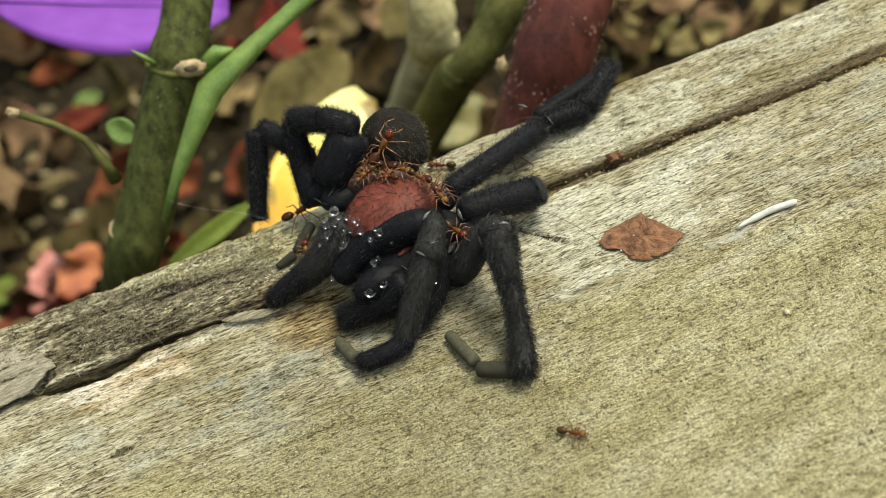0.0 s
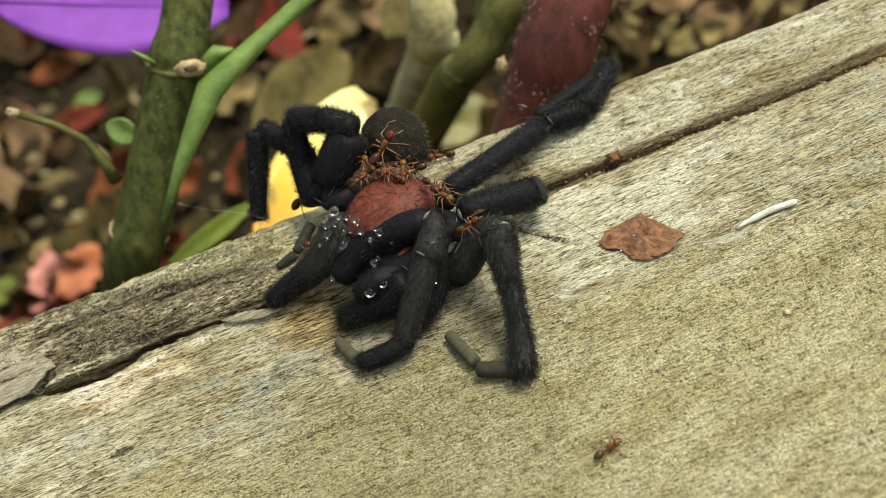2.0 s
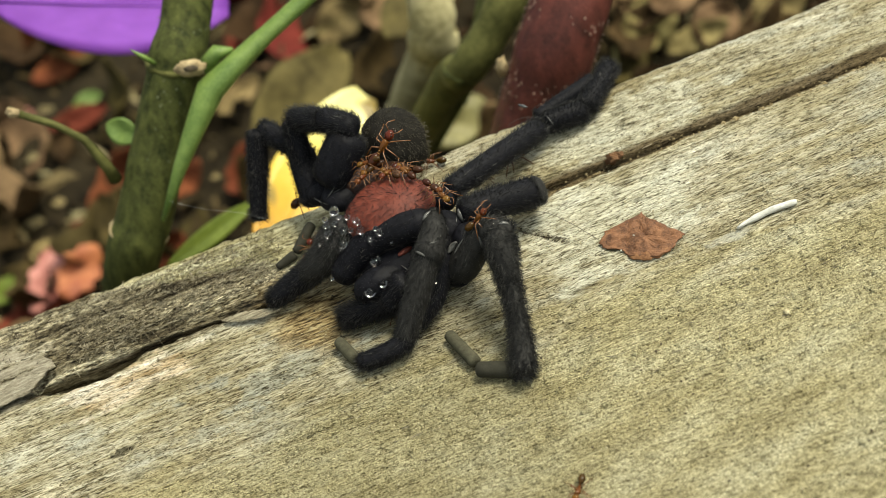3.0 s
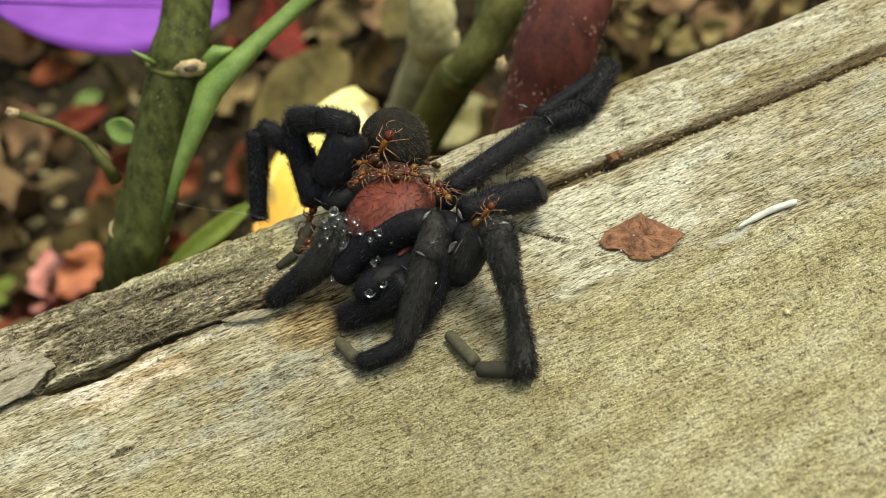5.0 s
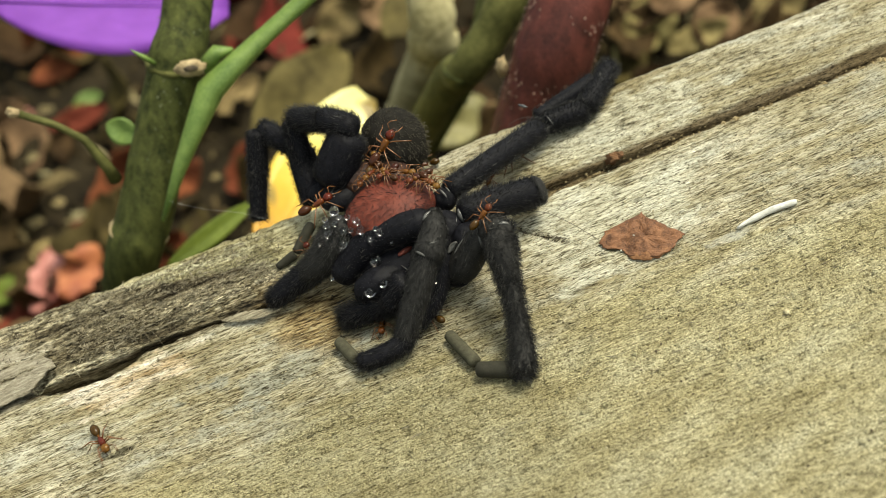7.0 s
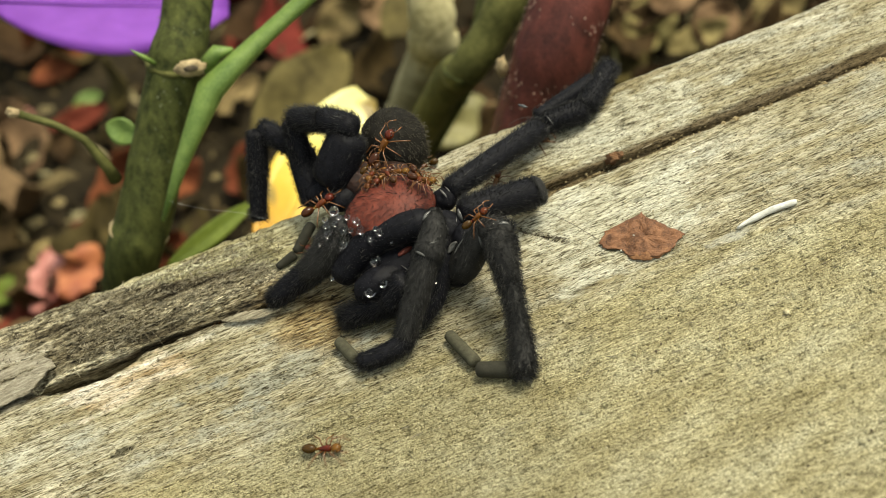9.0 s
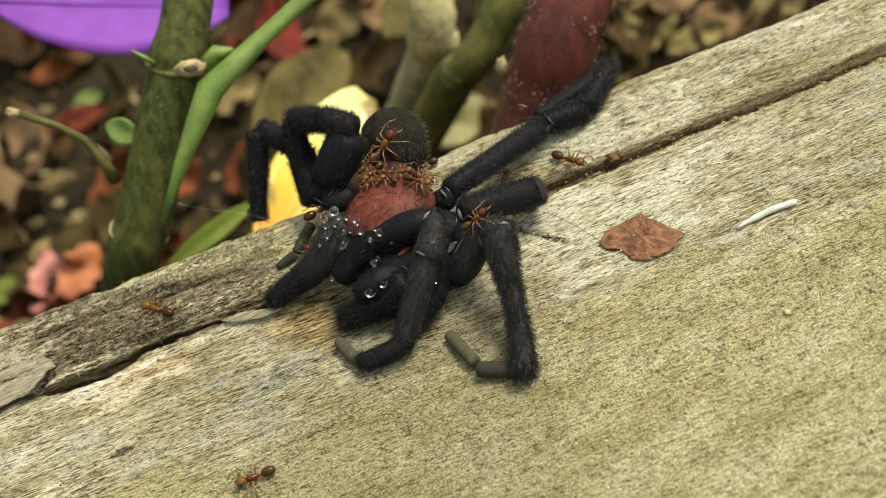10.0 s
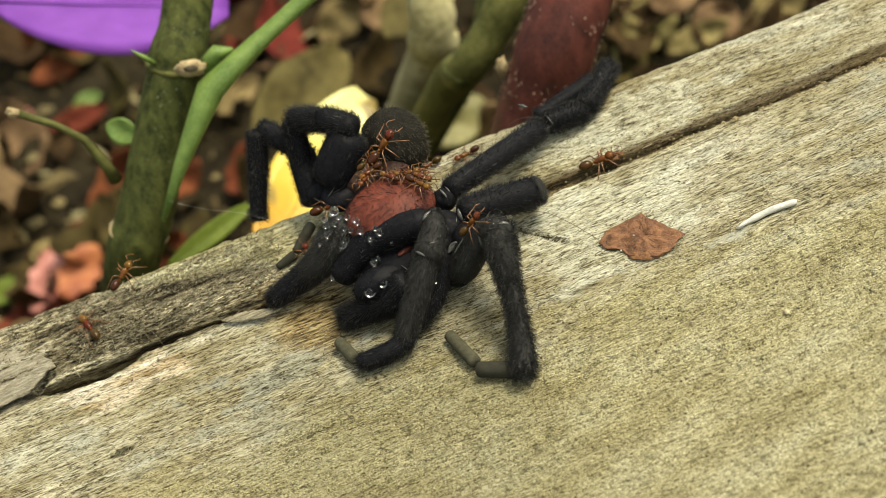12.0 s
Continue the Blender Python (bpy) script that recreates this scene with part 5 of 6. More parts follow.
# palp with the drops
segment("femur", (-7.86, 0.76, 7.00), (-10.63, 2.49, 8.00), 2.0, 2.0, BLACK, 0.05, 250, 0.4)
limb("tibia", ((-12.09, 3.10, 8.20), (-13.57, 2.52, 7.20), (-16.33, 1.93, 5.40), (-18.65, 1.70, 4.20)), (2.4, 2.8, 2.35, 1.9), CHARCOAL, 700, 0.45)
limb("tarsus", ((-18.23, 1.85, 4.30), (-20.81, 1.88, 3.20), (-24.68, 1.69, 1.80)), (1.8, 1.8, 1.4), BLACK, 700, 0.5)
segment("claw_pad", (-16.53, 11.53, 2.40), (-19.63, 8.71, 1.60), 0.8, 0.72, TARSUS_OLIVE, 0.05, 0, 0.3, HAIR_GOLD, "olive brush-padded foot")
segment("claw_pad", (-20.44, 8.35, 1.30), (-22.90, 7.71, 1.00), 0.75, 0.58, TARSUS_OLIVE, 0.05, 0, 0.3, HAIR_GOLD)
# second palp, low
segment("tibia", (-6.70, -8.12, 6.20), (-9.31, -8.40, 3.60), 2.0, 1.8, BLACK, 0.05, 350, 0.6, HAIR)
segment("tarsus", (-9.59, -7.84, 3.20), (-16.12, -6.30, 1.70), 1.85, 1.4, BLACK, 0.05, 900, 0.85, HAIR)
# legs over the log's back edge
segment("femur", (-10.64, 13.33, 8.40), (-6.92, 15.07, 12.20), 2.9, 2.7, BLACK, 0.12, 500, 0.45)
segment("patella", (-5.59, 15.43, 14.00), (-8.92, 18.46, 14.60), 1.7, 1.7, BLACK, 0.14, 420, 0.75)
segment("tibia", (-9.83, 18.98, 14.60), (-12.79, 21.94, 13.40), 1.75, 1.6, BLACK, 0.10, 380, 0.75)
segment("metatarsus", (-13.41, 21.65, 12.80), (-14.06, 18.32, 8.00), 1.6, 1.6, BLACK, 0.0, 380, 0.6)
segment("femur", (-14.59, 14.24, 4.60), (-13.93, 19.72, 8.40), 1.95, 2.0, BLACK, 0.05, 380, 0.6)
segment("tibia", (-14.00, 20.79, 9.00), (-17.83, 25.79, 10.00), 1.6, 1.6, BLACK, 0.05, 420, 0.6)
segment("metatarsus", (-19.08, 25.47, 10.00), (-21.17, 22.73, 5.60), 1.6, 1.5, BLACK, 0.0, 380, 0.6)
segment("tarsus", (-21.32, 22.38, 5.40), (-23.56, 18.92, 0.80), 1.45, 1.25, BLACK, 0.0, 380, 0.6)
lump("coxa", (-12.57, 13.52, 6.00), (3.0, 2.2, 2.0), BLACK, "", 160, 0.5)
# legs stretched along the log
segment("femur", (4.15, 2.86, 8.05), (19.46, 11.81, 3.00), 1.6, 1.75, BLACK, 0.03, 1000, 0.5)
segment("tibia", (21.62, 12.81, 2.60), (26.61, 12.91, 2.10), 1.6, 1.55, BLACK, 0.06, 700, 0.6)
segment("tarsus", (27.97, 13.65, 2.00), (33.53, 19.25, 1.70), 1.55, 1.45, BLACK, 0.06, 700, 0.6)
segment("tarsus", (20.60, 15.11, 2.20), (30.11, 17.70, 2.00), 1.0, 1.4, BLACK, 0.0, 300, 0.5)
segment("femur", (4.80, -2.19, 8.20), (13.97, -0.36, 4.60), 1.95, 2.2, BLACK, 0.03, 1100, 0.55)
lump("stump", (15.41, -0.27, 4.40), (1.1, 2.2, 2.05), CHARCOAL, "blunt broken end of the thigh", 200, 0.4, HAIR_GREY, spin=0)
# joint plates near the body
lump("coxa", (1.56, -2.68, 7.20), (2.2, 2.6, 2.2), BLACK, "", 160, 0.5)
lump("coxa", (3.43, -5.70, 6.60), (2.4, 2.6, 2.4), BLACK, "", 160, 0.5)
lump("coxa", (2.69, 2.20, 7.20), (2.0, 1.7, 1.7), BLACK, "", 160, 0.5)
lump("coxa", (-10.78, 11.21, 6.40), (3.0, 2.8, 1.8), BLACK, "", 160, 0.5)
lump("waist", (-7.35, 12.20, 6.40), (3.2, 3.2, 3.0), RAW, "", 150, 0.4)
lump("membrane", (-5.11, -4.10, 7.50), (1.15, 0.4, 0.4), MEAT, "raw red joint skin", spin=15)
lump("fang", (19.38, 18.81, 1.60), (0.8, 0.22, 0.25), MEMBRANE, "pale claw", spin=-50)


def seam_glint(points, width=0.13):
    """A pale sliver where two plates of a joint meet: the edge and its painted glint."""
    pts = [on_spider(p) for p in points]
    n = len(pts)
    fine = [pts[0].lerp(pts[-1], i / 6) if n == 2 else (pts[0] * (1 - i / 6) ** 2 + pts[1] * 2 * (i / 6) * (1 - i / 6) + pts[2] * (i / 6) ** 2) for i in range(7)]
    return part("edge_glint", tube(bmesh.new(), fine, [width * MM * (0.25 + math.sin(math.pi * (i + 0.3) / 6.6)) for i in range(7)], 8), SEAM_GLINT, spider, "pale joint-plate edge with its glint painted in")


# the widest slivers are highlights on the plates, built as pale shapes
seam_glint(((2.58, 2.26, 9.42), (2.83, 1.45, 9.39), (3.04, 0.84, 8.92)), 0.13)
seam_glint(((3.34, 2.50, 9.36), (3.59, 1.91, 9.35), (3.76, 1.34, 9.09)), 0.08)
seam_glint(((3.37, 0.06, 7.01), (3.18, -2.46, 8.66), (2.90, -3.88, 8.78)), 0.12)
seam_glint(((3.78, -1.94, 9.01), (3.81, -2.84, 8.63), (3.83, -3.45, 7.75)), 0.34)
seam_glint(((1.82, -6.62, 8.26), (1.01, -6.25, 7.19), (0.26, -7.10, 7.29)), 0.36)
seam_glint(((2.75, -7.26, 8.98), (1.86, -7.42, 8.21), (0.78, -7.85, 7.35)), 0.12)
seam_glint(((4.76, -9.14, 10.59), (4.81, -9.64, 9.91), (4.77, -10.10, 8.96)), 0.20)
seam_glint(((-3.77, -7.51, 10.56), (-3.26, -8.13, 10.73), (-2.86, -8.84, 10.53)), 0.15)
seam_glint(((-1.68, -7.61, 11.13), (-1.19, -7.60, 11.05), (-0.72, -7.52, 10.91)), 0.10)
seam_glint(((-6.29, -5.68, 6.88), (-5.95, -6.03, 6.70), (-5.68, -8.97, 9.32)), 0.07)
seam_glint(((0.14, -2.71, 11.62), (-0.61, -3.10, 11.52), (-1.28, -3.65, 11.53)), 0.26)
seam_glint(((-7.50, 16.71, 16.25), (-6.38, 15.97, 16.09), (-5.06, 16.14, 15.70)), 0.05)
seam_glint(((-9.31, 10.55, 8.87), (-10.42, 10.55, 8.21), (-11.51, 10.55, 8.10)), 0.06)
seam_glint(((-10.96, 10.51, 9.24), (-11.60, 10.84, 8.09), (-12.50, 10.37, 7.85)), 0.06)
seam_glint(((-14.40, 12.16, 6.96), (-13.90, 11.55, 6.28), (-12.88, 9.61, 7.29)), 0.06)
seam_glint(((21.05, 11.18, 5.86), (21.38, 10.26, 5.69), (21.58, 9.66, 4.92)), 0.05)
seam_glint(((7.61, -10.07, 12.40), (8.47, -9.82, 12.21), (8.89, -10.37, 11.97)), 0.22)


def groove(a, b):
    a, b = on_spider(a), on_spider(b)
    pts = [a.lerp(b, 0.12 + 0.8 * i / 5) + Vector((0, 0, -0.00001)) for i in range(6)]
    return part("groove", tube(bmesh.new(), pts, [0.00006 * (1 - 0.12 * i) for i in range(6)], 6), BLACK, spider, "dark radiating groove of the shield")


for end in ((-4.71, 3.18, 12.13), (-3.32, -0.54, 11.53), (-0.81, 0.01, 10.89), (0.22, 1.27, 10.78)):
    groove((-2.90, 2.03, 12.05), end)


def thread(name, points, radius, material, label, category="thread"):
    """A fine thread through points over the log."""
    pts = [Vector(p) * MM for p in points]
    fine = []
    for i in range(len(pts) - 1):
        p0, p1, p2, p3 = pts[max(i - 1, 0)], pts[i], pts[i + 1], pts[min(i + 2, len(pts) - 1)]
        for k in range(6):
            t = k / 6
            fine.append(0.5 * (2 * p1 + (p2 - p0) * t + (2 * p0 - 5 * p1 + 4 * p2 - p3) * t * t + (3 * p1 - p0 - 3 * p2 + p3) * t ** 3))
    fine.append(pts[-1])
    c = fine[0].copy()
    bm = tube(bmesh.new(), [p - c for p in fine], [radius * MM] * len(fine), 6)
    me = bpy.data.meshes.new(name)
    bm.to_mesh(me)
    bm.free()
    me.materials.append(material)
    ob = new(name, me)
    ob.matrix_world = LOG @ Matrix.Translation(c)
    return tagged(ob, label, category)


thread("silk_thread", [(-36.25, 29.83, 0.00), (-31.30, 24.44, 1.00), (-26.33, 20.09, 2.00), (-22.56, 16.40, 2.20)], 0.008, SILK, "fine silk thread stretched to the spider's foot")
thread("fallen_hair", [(12.40, -0.94, 2.50), (15.57, -2.18, 1.20), (18.09, -5.48, 0.80), (20.15, -9.50, 0.80)], 0.042, HAIR_GOLD, "long brown hair lying on the wood", "hair")
thread("fallen_hair", [(16.22, 16.59, 1.20), (17.65, 16.45, 1.80), (19.28, 15.82, 2.00), (20.84, 15.34, 1.60)], 0.022, HAIR_GREY, "curved pale hair beside the leg", "hair")

thread("fallen_hair", [(2.64, -13.63, 7.00), (3.62, -13.92, 7.50), (4.50, -15.40, 8.00), (4.30, -16.12, 7.50), (3.16, -15.85, 7.00), (2.48, -14.57, 7.00)], 0.018, HAIR_GREY, "looped pale hair caught on the leg", "hair")
thread("fallen_hair", [(4.55, -19.43, 8.20), (5.59, -19.73, 8.40), (6.32, -20.09, 8.00)], 0.016, HAIR_GREY, "short pale hair caught on the leg", "hair")


def droplets():
    """Clear drops clinging to the limbs."""
    me = bpy.data.meshes.new("water_droplet")
    bm = ball(bmesh.new(), (0, 0, 0), (0.001, 0.001, 0.0009), 14, 20)
    bm.to_mesh(me)
    bm.free()
    me.materials.append(WATER)
    me.shade_smooth()
    for p, r in (((-12.15, 4.75, 10.75), 0.62), ((-13.75, 4.35, 10.20), 0.36), ((-12.65, 4.74, 10.12), 0.26), ((-11.84, 3.30, 10.76), 0.36), ((-10.71, 2.62, 10.89), 0.41), ((-9.77, 1.17, 11.39), 0.41), ((-9.52, 0.55, 11.28), 0.36), ((-9.56, -0.57, 10.90), 0.62), ((-12.60, 2.38, 10.77), 0.41), ((-13.78, 2.95, 10.49), 0.47), ((-11.93, 0.91, 10.14), 0.67), ((-10.95, 0.75, 10.24), 0.36), ((-13.87, 1.40, 10.29), 0.62), ((-12.71, -0.06, 8.98), 0.57), ((-7.64, -1.60, 11.22), 0.34), ((-7.22, -2.54, 11.17), 0.47), ((-8.86, -2.34, 10.39), 0.31), ((-9.32, -3.79, 7.39), 0.67), ((-9.45, -7.61, 7.11), 0.52), ((-11.50, -7.95, 6.81), 0.67), ((-15.96, -2.04, 5.45), 0.31), ((-2.65, -9.83, 5.90), 0.26), ((-15.61, 1.37, 9.16), 0.23), ((-6.33, -3.76, 9.70), 0.18)):
        ob = new("water_droplet", me)
        ob.matrix_world = LOG @ Matrix.Translation(Vector(p) * MM) @ Matrix.Scale(r * 1.1, 4)
        tagged(ob, "clear water droplet clinging to the spider", "droplet", "water droplets on the spider")


droplets()


# ---- the ants ----
def ant():
    """A small amber ant facing +x, standing on z = 0."""
    thing = new("ant")
    part("gaster", ball(bmesh.new(), (-0.00136, 0, 0.00070), (0.00072, 0.00046, 0.00045), 12, 16), ANT_GASTER, thing, "brown glossy gaster")
    bm = ball(bmesh.new(), (-0.00042, 0, 0.00066), (0.00013, 0.00014, 0.00022), 8, 10)
    ball(bm, (-0.00068, 0, 0.00062), (0.00012, 0.00015, 0.00017), 8, 10)
    part("petiole", bm, ANT_RED, thing)
    pts, rad = limb_line((-0.0004, 0, 0.0006), (0.00075, 0, 0.00078), 0.00020, 0.00030, 0.25, 12)
    part("thorax", tube(bmesh.new(), pts, rad, 14), ANT_RED, thing)
    part("head", ball(bmesh.new(), (0.00122, 0, 0.00080), (0.00050, 0.00045, 0.00036), 12, 16), ANT_RED, thing)
    for side in (1, -1):
        part("mandible", tube(bmesh.new(), [(0.00160, side * 0.00022, 0.00070), (0.00182, side * 0.00022, 0.00066), (0.00192, side * 0.00006, 0.00064)], [0.00009, 0.00007, 0.00003], 8), ANT_DARK, thing)
        part("eye", ball(bmesh.new(), (0.00125, side * 0.00038, 0.00096), (0.00010, 0.00007, 0.00009), 8, 10), ANT_DARK, thing)
        feeler = part("antenna", tube(bmesh.new(), [(0, 0, 0), (0.00028, side * 0.00048, 0.00032), (0.00058, side * 0.00055, 0.00020), (0.00105, side * 0.00036, -0.00010)], [0.00004, 0.00004, 0.00004, 0.00006], 8), ANT_LEG, thing)
        feeler.location = (0.00150, side * 0.00016, 0.00096)
        for hip, knee, foot in ((0.00050, 0.00050, 0.00125), (0.00020, 0.00000, 0.00005), (-0.00010, -0.00055, -0.00150)):
            leg = part("leg", tube(bmesh.new(), [(0, 0, 0), (knee * 0.6, side * 0.00062, 0.00048), (foot * 0.75, side * 0.00125, -0.00020), (foot, side * 0.00165, -0.00052)],
                                   [0.00008, 0.000065, 0.00005, 0.000035], 8), ANT_LEG, thing)
            leg.location = (hip, side * 0.00018, 0.00056)
    return tagged(thing, "small amber ant with a brown gaster", "ant", "ants on the spider and the log")


first_ant = ant()
first_ant.scale = (1.14, 1.14, 1.14)
COLONY = [first_ant] + [copy_thing(first_ant, Matrix.Identity(4)) for _ in range(20)]
# the ants at the spider's waist are larger workers
for k, grown in enumerate((1.6, 1.05, 1.12, 1.1, 1.15, 1.15, 1.05, 1.0, 0.95, 1.0, 1.0)):
    COLONY[8 + k].scale = (grown,) * 3
COLONY[0].scale = (1.05,) * 3
for k in (1, 2, 3, 6):
    COLONY[k].scale = (1.45,) * 3


# ---- what moves ----
def crawl(thing, rows, stride=0.0, sway=0.0, seed=0):
    """Keys an ant by rows of seconds, place on the log in millimetres, heading and pitch; its legs step, its feelers sweep."""
    rng = random.Random(seed)
    walk(thing, [(t, LOG @ pose(u * MM, v * MM, n * MM, 0, -pitch, heading)) for t, u, v, n, heading, pitch in rows])
    legs = [c for c in thing.children if c.name.startswith("leg")]
    feelers = [c for c in thing.children if c.name.startswith("antenna")]
    times = [0.2 * k for k in range(61)]
    for k, leg in enumerate(legs):
        home, side = leg.location.copy(), (1 if leg.location.y > 0 else -1)
        phase = (k % 2) * math.pi + rng.uniform(-0.4, 0.4)
        walk(leg, [(t, pose(*home, 0, 0, side * stride * math.sin(phase + 9.1 * t) + rng.uniform(-3, 3))) for t in times])
    for feeler in feelers:
        home = feeler.location.copy()
        p = rng.uniform(0, 6)
        walk(feeler, [(t, pose(*home, 0, rng.uniform(-8, 8), sway * math.sin(p + 6.3 * t + rng.uniform(-1, 1)))) for t in times])


def standing(rows, move, turn, seed):
    """Rows for an ant that shifts and tugs about the places given."""
    rng = random.Random(seed)
    out, k = [], 0
    for i in range(31):
        t = 0.4 * i
        while k < len(rows) - 2 and rows[k + 1][0] < t:
            k += 1
        a, b = rows[k], rows[min(k + 1, len(rows) - 1)]
        f = min(1, max(0, (t - a[0]) / max(b[0] - a[0], 1e-6)))
        base = [x + (y - x) * f for x, y in zip(a[1:], b[1:])]
        out.append((t, base[0] + rng.gauss(0, move), base[1] + rng.gauss(0, move), base[2] + rng.gauss(0, move * 0.3), base[3] + rng.gauss(0, turn), base[4] + rng.gauss(0, turn * 0.5)))
    return out


def motions():
    crawl(COLONY[0], [(0.00, 6.0, -36.3, -0.11, -38, 0), (0.20, 5.6, -37.2, -0.14, -84, 0), (0.40, 6.0, -37.9, -0.15, -58, 0), (0.60, 7.3, -38.6, -0.17, -19, 0), (0.80, 8.5, -38.9, -0.18, -25, 0), (1.00, 7.2, -39.9, -0.21, -102, 0), (1.20, 5.2, -41.2, -0.25, -136, 0), (1.40, 5.4, -42.1, -0.27, -117, 0), (1.60, 6.5, -41.8, -0.26, -53, 0), (1.80, 7.7, -41.1, -0.24, -12, 0), (2.00, 9.2, -40.3, -0.22, 14, 0), (2.20, 8.0, -40.7, -0.23, -25, 0), (2.40, 6.0, -42.1, -0.27, -107, 0), (2.60, 5.1, -42.7, -0.29, -141, 0), (2.80, 4.5, -43.0, -0.30, -122, 0), (3.00, 3.8, -43.9, -0.33, -127, 0), (3.30, 1.7, -46.2, -0.42, -132, 0), (4.50, -2.8, -52.1, -0.67, -127, 0), (12.00, -4.8, -53.5, -0.74, -127, 0)], 22, 25, 0)
    crawl(COLONY[1], [(0.00, -76.8, 5.6, 1.15, -0, 0), (4.60, -74.3, 4.9, 1.08, -0, 0), (5.20, -69.5, 3.7, 0.55, -0, 0), (5.40, -66.3, 3.6, 0.50, -0, 0), (5.80, -58.4, 3.1, 0.30, -13, 0), (6.00, -57.6, 2.4, 0.05, -50, 0), (6.20, -55.9, 0.6, 0.05, -74, 0), (6.40, -55.5, -1.4, 0.05, -77, 0), (6.60, -54.1, -6.2, 0.05, -81, 0), (6.80, -53.9, -10.7, 0.05, -94, 0), (7.00, -53.3, -9.6, 0.05, -74, 0), (7.20, -49.0, -10.7, 0.05, -31, 0), (7.80, -41.6, -16.5, 0.05, -37, 0), (8.40, -31.7, -22.8, 0.05, -37, 0), (8.80, -26.4, -24.7, 0.04, -77, 0), (9.00, -24.5, -24.7, 0.04, -25, 0), (9.20, -22.0, -23.7, 0.05, -0, 0), (9.40, -23.8, -23.6, 0.05, -19, 0), (9.50, -25.7, -23.7, 0.05, -70, 0), (9.60, -27.0, -24.2, 0.05, -110, 0), (9.80, -31.3, -25.3, 0.04, -175, 0), (10.00, -34.2, -24.7, 0.04, -180, 0), (10.20, -36.5, -23.8, 0.05, -221, 0), (10.40, -36.0, -21.4, 0.05, -273, 0), (10.60, -36.5, -16.1, 0.05, -254, 0), (10.80, -41.3, -8.3, 0.05, -231, 0), (11.00, -45.4, -3.5, 0.05, -222, 0), (11.20, -48.4, 0.6, 0.05, -222, 0), (11.40, -50.4, 2.9, 0.22, -212, 0), (11.60, -50.5, 3.1, 0.31, -212, 0), (11.80, -50.1, 4.8, 1.02, -255, 0), (12.00, -51.8, 10.0, 0.84, -250, 0)], 24, 22, 1)
    crawl(COLONY[2], [(0.00, -29.2, 6.0, -3.55, 173, 0), (8.70, -29.7, 5.8, -3.55, 173, 0), (9.00, -33.5, 5.4, -2.55, 180, 0), (9.20, -34.9, 4.3, 0.25, 180, 0), (9.40, -38.6, 4.2, 0.78, 160, 0), (9.60, -41.1, 6.7, 1.07, 132, 0), (9.80, -41.4, 8.0, 0.98, 132, 0), (10.00, -41.5, 8.1, 0.97, 136, 0), (10.20, -42.2, 9.7, 0.86, 141, 0), (10.60, -42.8, 10.7, 0.79, 147, 0), (11.00, -44.0, 12.1, 0.69, 128, 0), (11.20, -45.4, 14.7, 0.52, 114, 0), (11.40, -44.9, 15.2, 0.48, 104, 0), (11.60, -45.6, 18.0, 0.44, 97, 0), (11.80, -45.5, 18.4, 0.44, 61, 0), (12.00, -45.5, 17.5, 0.44, 46, 0)], 20, 22, 2)
    crawl(COLONY[3], [(0.00, 14.4, 10.8, 0.05, -7, 0), (8.60, 14.4, 10.8, 0.05, -7, 0), (9.00, 18.6, 12.6, 0.05, -43, 0), (9.20, 20.2, 10.3, 0.05, -94, 0), (9.40, 19.6, 8.1, 0.05, -102, 0), (9.60, 19.5, 7.7, 0.05, -94, 0), (9.80, 20.7, 6.7, 0.05, -60, 0), (10.00, 21.9, 6.0, 0.0, -50, 0), (10.40, 22.4, 5.3, -0.2, -50, 0), (10.80, 22.5, 4.7, -0.4, -40, -5), (11.20, 23.0, 4.1, -0.6, -25, -8), (11.60, 24.2, 4.0, -0.6, -10, -5), (12.00, 25.6, 4.1, -0.5, 0, 0)], 20, 22, 3)
    crawl(COLONY[4], [(0.00, 9.7, 11.6, 0.05, 53, 0), (9.80, 11.2, 7.0, 0.05, 53, 0), (10.20, 13.4, 8.0, 0.05, 57, 0), (10.40, 14.3, 9.0, 0.05, 75, 0), (10.80, 14.3, 9.2, 0.05, 87, 0), (11.00, 13.8, 13.0, 0.05, 99, 0), (11.20, 12.4, 16.5, 0.05, 131, 0), (11.40, 13.4, 16.4, 0.05, 165, 0), (11.60, 11.7, 16.2, 0.05, 186, 0), (11.80, 10.4, 15.1, 0.05, 192, 0), (12.00, 8.6, 14.7, 0.05, 192, 0)], 20, 22, 4)
    crawl(COLONY[5], [(0.00, 4.6, 14.6, 0.05, 151, 0), (0.20, 4.0, 15.2, 0.05, 144, 0), (0.60, 6.3, 14.6, 0.05, 119, 0), (0.80, 5.8, 14.1, 0.05, 124, 0), (1.20, 7.1, 15.3, 0.05, 121, 0), (1.40, 6.5, 15.6, 0.05, 151, 0), (1.60, 5.4, 16.1, 0.05, 151, 0), (1.80, 5.4, 16.4, 0.05, 158, 0), (2.20, 4.4, 16.3, 0.05, 165, 0), (2.60, 3.6, 16.1, 0.05, 165, 0), (3.00, 3.5, 16.0, 0.05, 158, 0), (4.80, 2.8, 15.9, 0.05, 137, 0), (6.40, 2.8, 16.4, 0.05, 158, 0), (7.40, 2.2, 15.7, 0.05, 173, 0), (10.60, 2.2, 15.7, 0.05, 192, 0), (11.00, 3.8, 15.6, 0.05, 219, 0), (11.60, 3.2, 14.7, 0.05, 234, 0), (11.80, 4.0, 15.1, 0.05, 210, 0), (12.00, 2.8, 15.5, 0.05, 192, 0)], 16, 22, 5)
